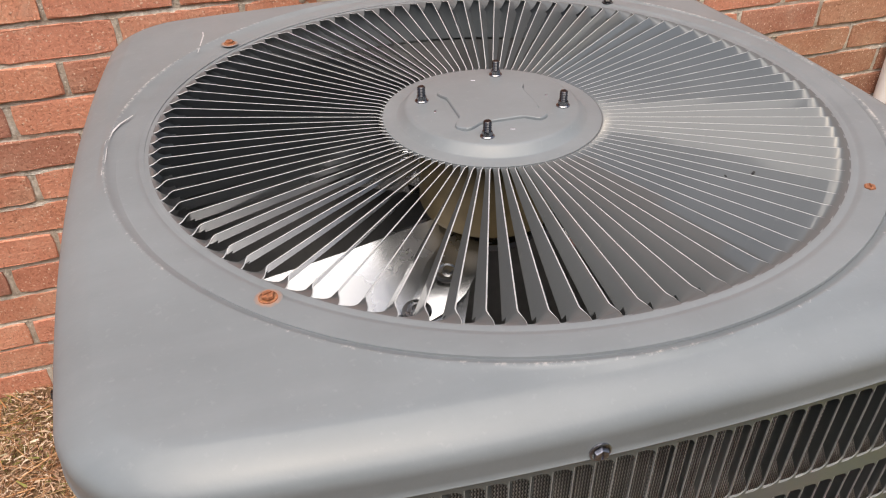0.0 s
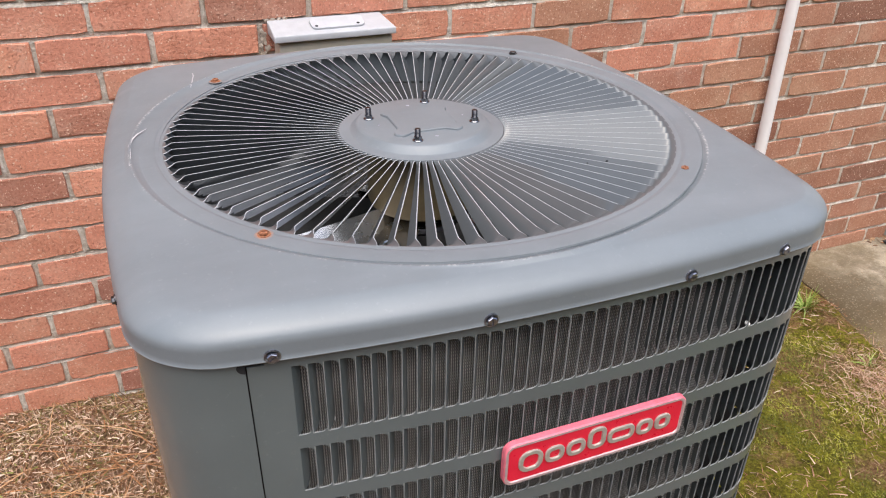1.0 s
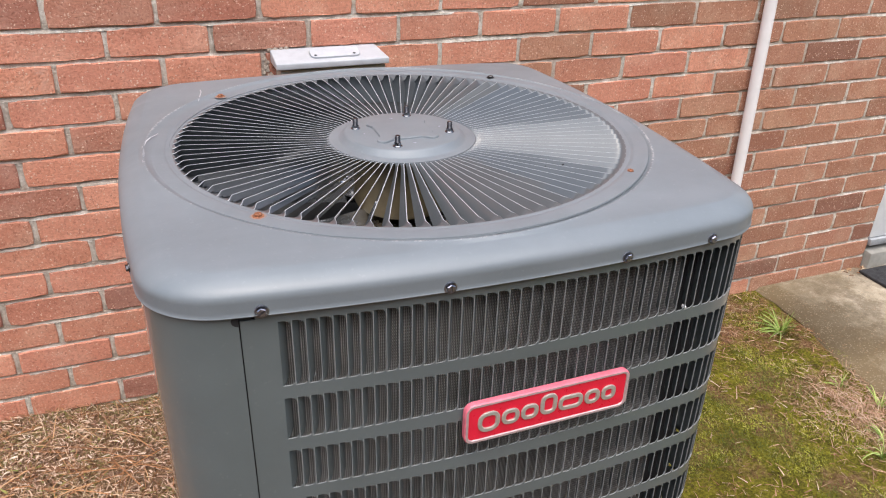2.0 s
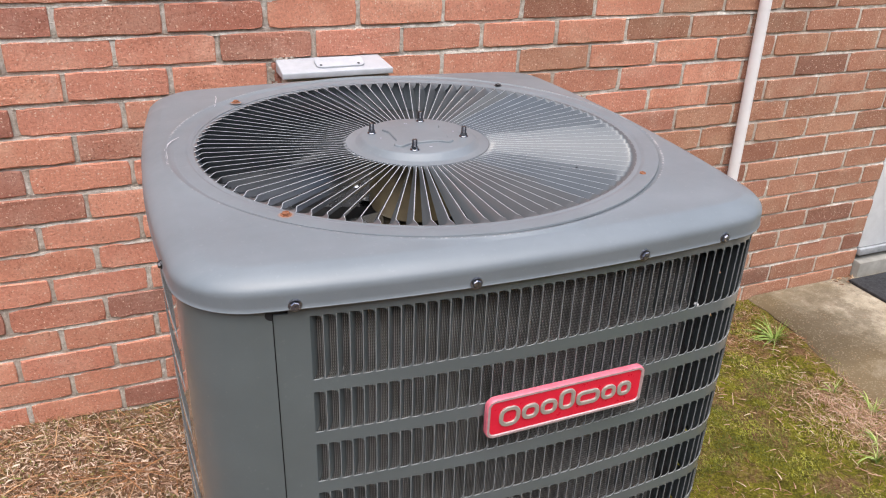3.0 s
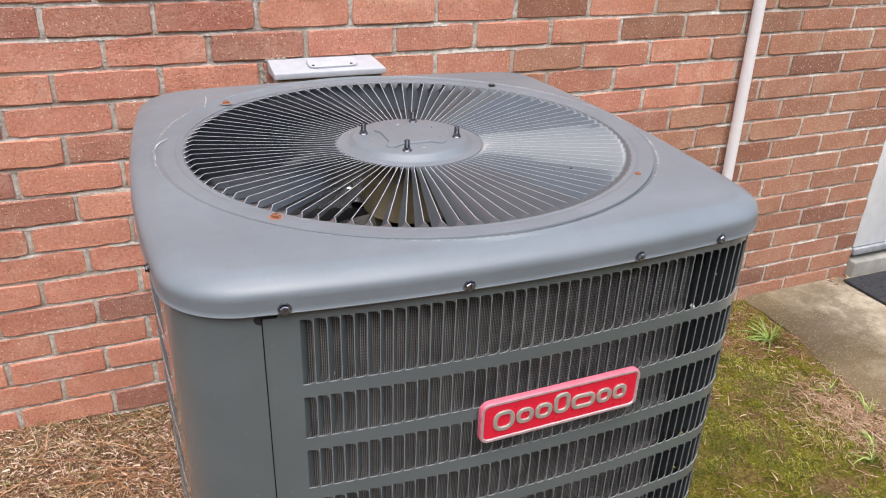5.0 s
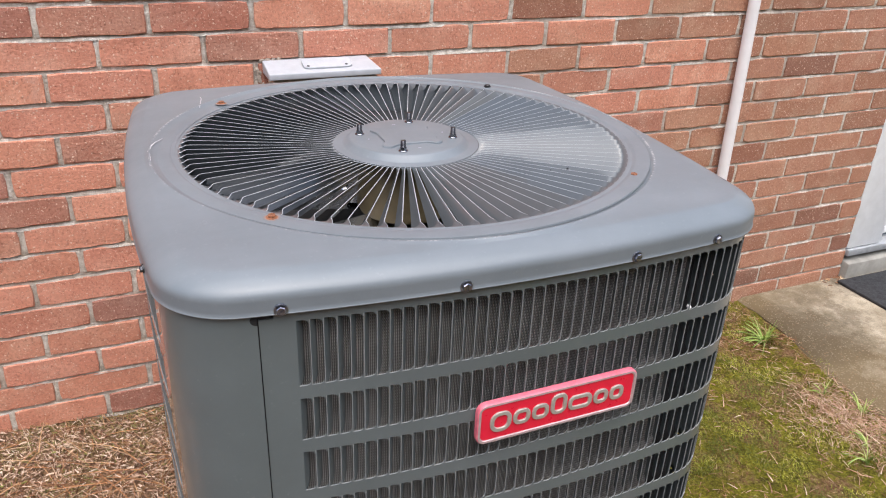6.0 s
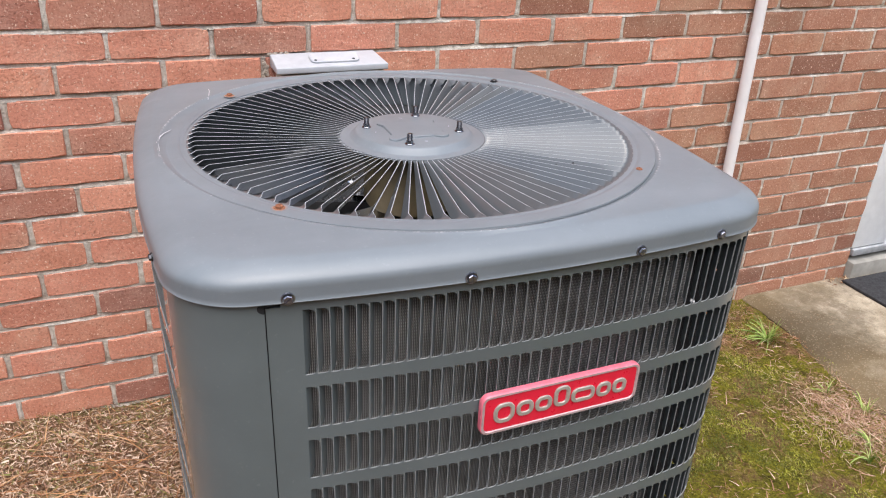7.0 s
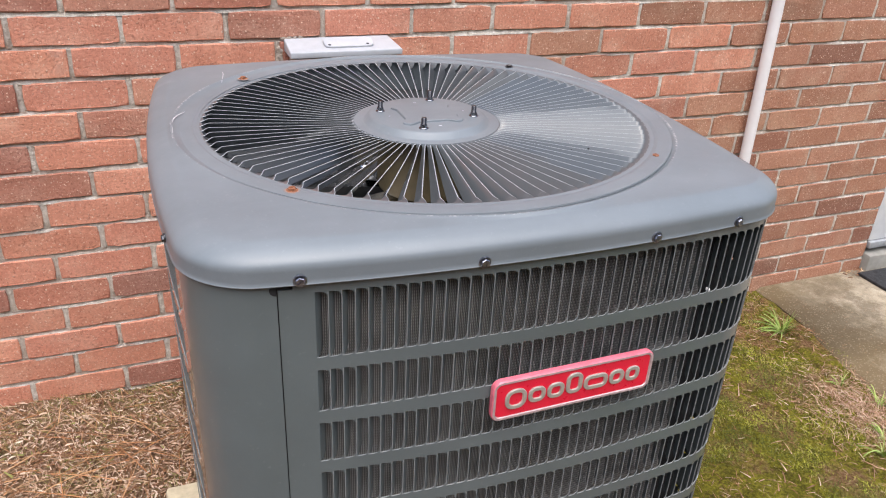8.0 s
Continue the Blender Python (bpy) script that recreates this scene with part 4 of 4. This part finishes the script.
def build_screws():
    rusty, bright = screw_mesh("rusty_screw", RUST, 0.0058), screw_mesh("screw", ZINC)
    grey_screw = screw_mesh("screw", DARK_STEEL, 0.0062)
    dull = screw_mesh("screw", DARK_STEEL, 0.0048)
    v, f = lathe([(0.0088, 0.0), (0.0075, 0.0003), (0.0, 0.0003)], 24)
    stain = mesh_of("rust_ring", v, f, STAIN)
    for k in range(4):
        a = radians(-135.5 + 90 * k)
        m = pose(0.2985 * math.cos(a), 0.2985 * math.sin(a), TOP - 0.0004 - BASE, 0, 0, 20 + 37 * k)
        if k == 2:
            part("screw", grey_screw, unit, "plain grey hex screw", m)
            continue
        s = part("rusty_screw", rusty, unit, "rusted orange hex screw", m)
        part("rust_ring", stain, s, "orange rust bloom")
    side = Track(0.005)
    middle = side.total / 8
    for face in range(4):
        for x in ((-0.230, -0.063, 0.129, 0.234) if face == 0 else (-0.05, 0.12, 0.24) if face < 3 else SIDE_SCREWS):
            p = next((p, n) for p, n in side.pts if p.y < 0 and p.x > x)
            spin = Matrix.Rotation(face * math.pi / 2, 4, "Z")
            nrm = p[1]
            m = spin @ Matrix.Translation((p[0].x, p[0].y, 0.8695 - BASE)) @ Vector((nrm.x, nrm.y, 0)).to_track_quat("Z", "Y").to_matrix().to_4x4() @ pose(0, 0, 0, 0, 0, 140 * x * 10)
            part("screw", dull if face == 3 else bright, unit, "dull dark hex screw" if face == 3 else "bright zinc hex screw", m)


build_screws()


def build_inside():
    v, f = lathe([(0.288, TOP - 0.052 - BASE), (0.290, TOP - 0.10 - BASE), (0.303, TOP - 0.115 - BASE)], 96)
    part("orifice", mesh_of("orifice", v, f, SHROUD), unit)
    v, f = lathe([(0.0, 0.886), (0.056, 0.885), (0.063, 0.880), (0.065, 0.808), (0.062, 0.801), (0.03, 0.799), (0.012, 0.795), (0.009, 0.755), (0.0, 0.755)], 48)
    part("motor", mesh_of("motor", [(x, y, z - BASE) for x, y, z in v], f, TAN), unit, "dusty tan fan motor")
    fan = part("fan", mesh_of("fan", *lathe([(0.0, 0.785 - BASE), (0.048, 0.783 - BASE), (0.050, 0.778 - BASE), (0.02, 0.774 - BASE), (0.016, 0.755 - BASE), (0.0, 0.755 - BASE)], 48), ALUMINIUM), unit, "bright aluminium fan")
    nr, nt = 12, 26
    verts = []
    for j in range(nr + 1):
        r = 0.055 + 0.215 * j / nr
        for i in range(nt + 1):
            f = i / nt
            a = radians(-20 - 4 * j / nr + (41 + 8 * j / nr) * f)
            z = 0.788 - 0.085 * (f - 0.5) * (0.30 + 0.70 * j / nr) + 0.020 * (f - 0.5) ** 2 - 0.030 * j / nr
            verts.append((r * math.cos(a), r * math.sin(a), z - BASE))
    w = nt + 1
    faces = [(j * w + i, j * w + i + 1, (j + 1) * w + i + 1, (j + 1) * w + i) for j in range(nr) for i in range(nt)]
    blade = mesh_of("fan_blade", verts, faces, ALUMINIUM)
    rivet = mesh_of("rivet", *lathe([(0.0125, 0.0), (0.0110, 0.0022), (0.0082, 0.0024), (0.0070, 0.0010), (0.0052, 0.0010), (0.0042, 0.0034), (0.0, 0.0038)], 24), ALUMINIUM)
    # pressed arm that carries the blade
    arm_v = []
    for j in range(9):
        u = j / 8
        half = 0.046 - 0.010 * math.cos(2 * math.pi * u) * (1 - u) - 0.016 * u ** 3
        for i in range(7):
            q = i / 6 * 2 - 1
            lift = 0.0034 * (1 - abs(q) ** 4) * (1 - u ** 6) + 0.0016 * math.cos(3 * math.pi * q) * (0.3 + 0.7 * u)
            x, y = 0.050 + 0.125 * u, q * half
            arm_v.append((x, y, 0.7905 - 0.10 * y * (0.5 + 2.0 * u) - 0.022 * u + lift - BASE))
    arm_f = [(j * 7 + i, (j + 1) * 7 + i, (j + 1) * 7 + i + 1, j * 7 + i + 1) for j in range(8) for i in range(6)]
    arm = mesh_of("blade_arm", arm_v, arm_f, ALUMINIUM, True, 60)
    for k in range(3):
        spin = Matrix.Rotation(radians(-140 + 120 * k), 4, "Z")
        b = part("fan_blade", blade, fan, m=spin)
        part("blade_arm", arm, b, m=Matrix.Rotation(radians(-6), 4, "Z"))
        for r, t in ((0.100, -22), (0.098, 10), (0.149, 8)):
            part("rivet", rivet, b, m=pose(r * math.cos(radians(t)), r * math.sin(radians(t)), 0.7930 - BASE - 0.0003 * t - 0.12 * (r - 0.06), -6, 6, 0))


build_inside()


# ---- badge ----
def build_badge():
    W, H = 0.196, 0.0505
    bx = 0.056
    p = next(p for p, n in TRACK.pts if p.y < 0 and p.x > bx)
    n = next(n for q, n in TRACK.pts if q.y < 0 and q.x > bx)
    m = pose(p.x, p.y - 0.0015, 0.703 - BASE, 0, 0, math.degrees(math.atan2(n.x, -n.y)))
    v, f = rounded_plate(W, H, 0.010, [(0, 0.001), (0, -0.0045), (0.001, -0.006), (0.0036, -0.006), (0.0046, -0.0044)])
    me = mesh_of("badge", v, f, PINK, True, 30)
    me.materials.append(RIM_SILVER)
    for i, poly in enumerate(me.polygons):
        poly.material_index = 1 if 56 <= i < 112 else 0
    badge = part("badge", me, unit, "red badge with a faded pink rim and silver relief", m)
    v, f = rounded_plate(W - 0.0088, H - 0.0088, 0.0062, [(0, -0.0040), (0, -0.0048)])
    part("field", mesh_of("field", v, f, RED, False), badge)
    widths = [(0.0250, 0.0255, 0.0), (0.0205, 0.0195, 0.0), (0.0205, 0.0195, 0.0), (0.0200, 0.0265, 0.0032), (0.0300, 0.0190, 0.0), (0.0190, 0.0190, 0.0), (0.0180, 0.0190, 0.0)]
    x = -sum(w + 0.0020 for w, h, dz in widths) / 2
    for w, h, dz in widths:
        v, f = rounded_plate(w, h, min(w, h) * 0.42, [(0, -0.0046), (0, -0.0060), (0.0007, -0.0066), (0.0044, -0.0066), (0.0050, -0.0046)])
        part("relief_ring", mesh_of("relief_ring", v, f, SILVER, True, 30), badge, "raised silver rounded link", Matrix.Translation((x + w / 2, 0, (h - 0.0185) / 2 if dz else 0)))
        x += w + 0.0020


build_badge()


seed = new("seed", from_bm("seed", box_bm(-0.0019, 0.0019, -0.0010, 0.0010, 0.0, 0.0014, 0.0005), BLACK))
seed.matrix_world = pose(0.361, 0.370, 0.8992, 4, -3, 35)
tagged(seed, "tiny dark seed lying on the guard louvres", "seed")

copy_thing(seed, pose(0.340, 0.3735, 0.8990, 0, 0, 80) @ Matrix.Diagonal((0.6, 0.6, 0.6, 1)))

fluff_bm = bmesh.new()
bmesh.ops.create_icosphere(fluff_bm, subdivisions=2, radius=0.0026)
for v in fluff_bm.verts:
    v.co *= 1 + 0.5 * noise.noise(v.co * 500)
fluff = new("fluff", from_bm("fluff", fluff_bm, PIPE_PAINT))
fluff.matrix_world = pose(CX, CY, BASE, 0, 0, SPIN) @ Matrix.Translation(TRACK.at(0.4865, 0.7850, 0.0025))
tagged(fluff, "tiny white tuft of fluff caught in the louvres", "fluff")


# ---- straw, turf, weeds ----
def strip(verts, faces, base, heading, length, width, lift, droop, rnd, segs=3):
    """A narrow bent blade of three quads."""
    d = Vector((math.cos(heading), math.sin(heading), 0))
    s = Vector((-d.y, d.x, 0))
    curl = rnd.uniform(-0.5, 0.5)
    n0 = len(verts)
    p = Vector(base)
    ang = lift
    for i in range(segs + 1):
        wd = width * (1 - 0.75 * i / segs)
        verts.append(p + s * wd / 2)
        verts.append(p - s * wd / 2 + Vector((0, 0, width * 0.4)))
        p = p + (d * math.cos(ang) + Vector((0, 0, math.sin(ang))) + s * curl * i / segs * 0.4) * (length / segs)
        ang -= droop / segs
    for i in range(segs):
        faces.append((n0 + 2 * i, n0 + 2 * i + 1, n0 + 2 * i + 3, n0 + 2 * i + 2))


def blocked(x, y):
    return (-0.415 < x - CX < 0.40 and -0.40 < y - CY < 0.358) or y > WALL_Y - 0.003 or (x > 1.70 + 0.05 * noise.noise((x * 9, y * 9, 2)) and y < 1.3)


def scatter(name, label, count, region, mat, length, width, lift, droop, seed, keep):
    rnd = random.Random(seed)
    verts, faces = [], []
    x0, x1, y0, y1 = region
    made = 0
    while made < count:
        x, y = rnd.uniform(x0, x1), rnd.uniform(y0, y1)
        if blocked(x, y) or rnd.random() > keep(x, y):
            made += 0.2
            continue
        z = soil_z(x, y)
        strip(verts, faces, (x, y, z + rnd.uniform(-0.002, 0.009)), rnd.uniform(0, 6.283), length * rnd.uniform(0.5, 1.4), width * rnd.uniform(0.7, 1.3),
              rnd.uniform(*lift), rnd.uniform(*droop), rnd)
        made += 1
    ob = new(name, mesh_of(name, verts, faces, mat, False))
    tagged(ob, label, "ground cover", kind="stuff")


def clump(x, y, s=3.0):
    return noise.noise((x * s, y * s, 9.1)) * 0.5 + 0.5


scatter("pine_straw", "dry reddish pine needles strewn over the soil", 6500, (-1.1, 0.6, 0.3, 1.3), STRAW, 0.080, 0.0014, (0.0, 0.30), (0.0, 0.5), 11, lambda x, y: 1.0)
scatter("leaf_litter", "pale shredded leaf litter and dead grass", 28000, (-1.0, 0.3, 0.4, 1.3), LITTER, 0.013, 0.0021, (-0.2, 0.5), (-0.3, 0.9), 14, lambda x, y: 1.0)
scatter("dry_leaf", "curled beige and brown leaf scraps on the straw", 2200, (-1.0, 0.3, 0.4, 1.27), LITTER, 0.017, 0.0042, (-0.1, 0.6), (-0.2, 1.4), 16, lambda x, y: 0.3 + 0.7 * clump(x, y, 6))
scatter("long_needle", "long orange pine needles lying on the litter", 900, (-1.1, 0.4, 0.3, 1.3), NEEDLE, 0.105, 0.0022, (0.02, 0.30), (0.0, 0.5), 17, lambda x, y: 0.4 + 0.6 * clump(x, y, 4))
scatter("olive_moss", "olive moss tufts along the foot of the wall", 9000, (-1.0, 0.1, 0.75, 1.3), OLIVE, 0.010, 0.0014, (0.1, 1.2), (0.2, 1.2), 18, lambda x, y: smoothstep((clump(x, y, 7) - 0.5 + 0.22 * smoothstep((y - 1.1) / 0.15)) * 6))
scatter("turf", "short yellow-green turf and moss", 90000, (0.6, 1.72, -0.2, 1.3), TURF, 0.0075, 0.0012, (0.1, 1.3), (0.2, 1.2), 12, lambda x, y: smoothstep((0.6 * clump(x, y, 4.5) + 0.4 * clump(x, y, 11) - 0.43) * 6) * (1 - 0.85 * smoothstep((x - 1.42) / 0.2) * smoothstep((1.0 - y) / 0.2)) * (1 - 0.9 * math.exp(-((x - 1.52) / 0.13) ** 2 - ((y - 0.70) / 0.14) ** 2)) * (1 - 0.85 * smoothstep((y - 1.00 - 0.12 * clump(x, y, 5)) / 0.10)))
scatter("dead_grass", "dead brown grass and needles among the turf", 5500, (0.6, 1.72, -0.2, 1.3), STRAW, 0.018, 0.0012, (-0.1, 0.4), (0.0, 0.8), 13, lambda x, y: smoothstep((0.56 - 0.6 * clump(x, y, 4.5) - 0.4 * clump(x, y, 11)) * 6) * 0.88 + 0.12)
scatter("pale_stem", "pale dead stems lying in the turf", 700, (0.6, 1.72, -0.2, 1.3), DEAD, 0.030, 0.0022, (0.0, 0.4), (0.0, 0.7), 19, lambda x, y: 0.25 + 0.75 * clump(x, y, 8))
scatter("dead_edge", "bleached dead grass and needles along the slab edge", 4200, (1.20, 1.76, -0.2, 1.3), DEAD, 0.024, 0.0014, (-0.1, 0.4), (0.0, 0.6), 15, lambda x, y: smoothstep((x - 1.30 - 0.4 * (clump(x, y, 6) - 0.3)) / 0.2) * smoothstep((0.95 - y) * 4))

scatter("dead_patch", "pale pinkish mat of dead grass and needles on the lawn", 7000, (1.28, 1.72, 0.40, 0.96), DEAD, 0.022, 0.0013, (-0.1, 0.5), (0.0, 0.8), 20, lambda x, y: math.exp(-((x - 1.54) / 0.11) ** 2 - ((y - 0.69) / 0.13) ** 2) * (0.4 + 0.6 * clump(x, y, 14)))
# brown growth, thickened to put the shade by the casing on the lawn too
scatter("brown_thatch", "brown thatch where the lawn meets the wall", 6500, (0.9, 1.74, 0.90, 1.3), STRAW, 0.018, 0.0013, (-0.1, 0.4), (0.0, 0.8), 21, lambda x, y: smoothstep((y - 0.96) / 0.14) * (0.3 + 0.7 * clump(x, y, 9)))


def build_corner_leaves():
    """A few dry leaves blown into the corner between the slab, the wall and the sill."""
    rnd = random.Random(41)
    verts, faces = [], []
    for i in range(45):
        x = 2.165 - abs(rnd.gauss(0, 0.05))
        y = 1.288 - abs(rnd.gauss(0, 0.018))
        strip(verts, faces, (x, y, -0.0415 + rnd.uniform(0, 0.006)), rnd.uniform(0, 6.283), rnd.uniform(0.008, 0.018), rnd.uniform(0.002, 0.005), rnd.uniform(-0.1, 0.3), rnd.uniform(0.0, 1.2), rnd)
    ob = new("leaf_drift", mesh_of("leaf_drift", verts, faces, STRAW, False))
    tagged(ob, "small drift of dry brown leaves in the slab corner", "leaves", kind="stuff")


build_corner_leaves()


def build_weed(x, y, size, blades, seed):
    rnd = random.Random(seed)
    verts, faces = [], []
    for i in range(blades):
        strip(verts, faces, (rnd.uniform(-0.008, 0.008), rnd.uniform(-0.008, 0.008), -0.004), rnd.uniform(0, 6.283), size * rnd.uniform(0.5, 1.2), 0.0036 * rnd.uniform(0.6, 1.3),
              rnd.uniform(0.5, 1.35), rnd.uniform(0.6, 1.7), rnd, 5)
    w = new("grass_tuft", mesh_of("grass_tuft", verts, faces, WEED, False))
    w.location = (x, y, ground_z(x))
    tagged(w, "fresh green tuft of wild grass in the lawn", "weed", "grass tufts")


for i, (x, y, size, blades) in enumerate(((1.60, 1.06, 0.090, 64), (1.57, 0.80, 0.05, 18), (1.60, 0.70, 0.06, 16), (1.44, 0.55, 0.07, 14), (1.50, 0.60, 0.06, 12))):
    build_weed(x, y, size, blades, 30 + i)

lay_bricks()
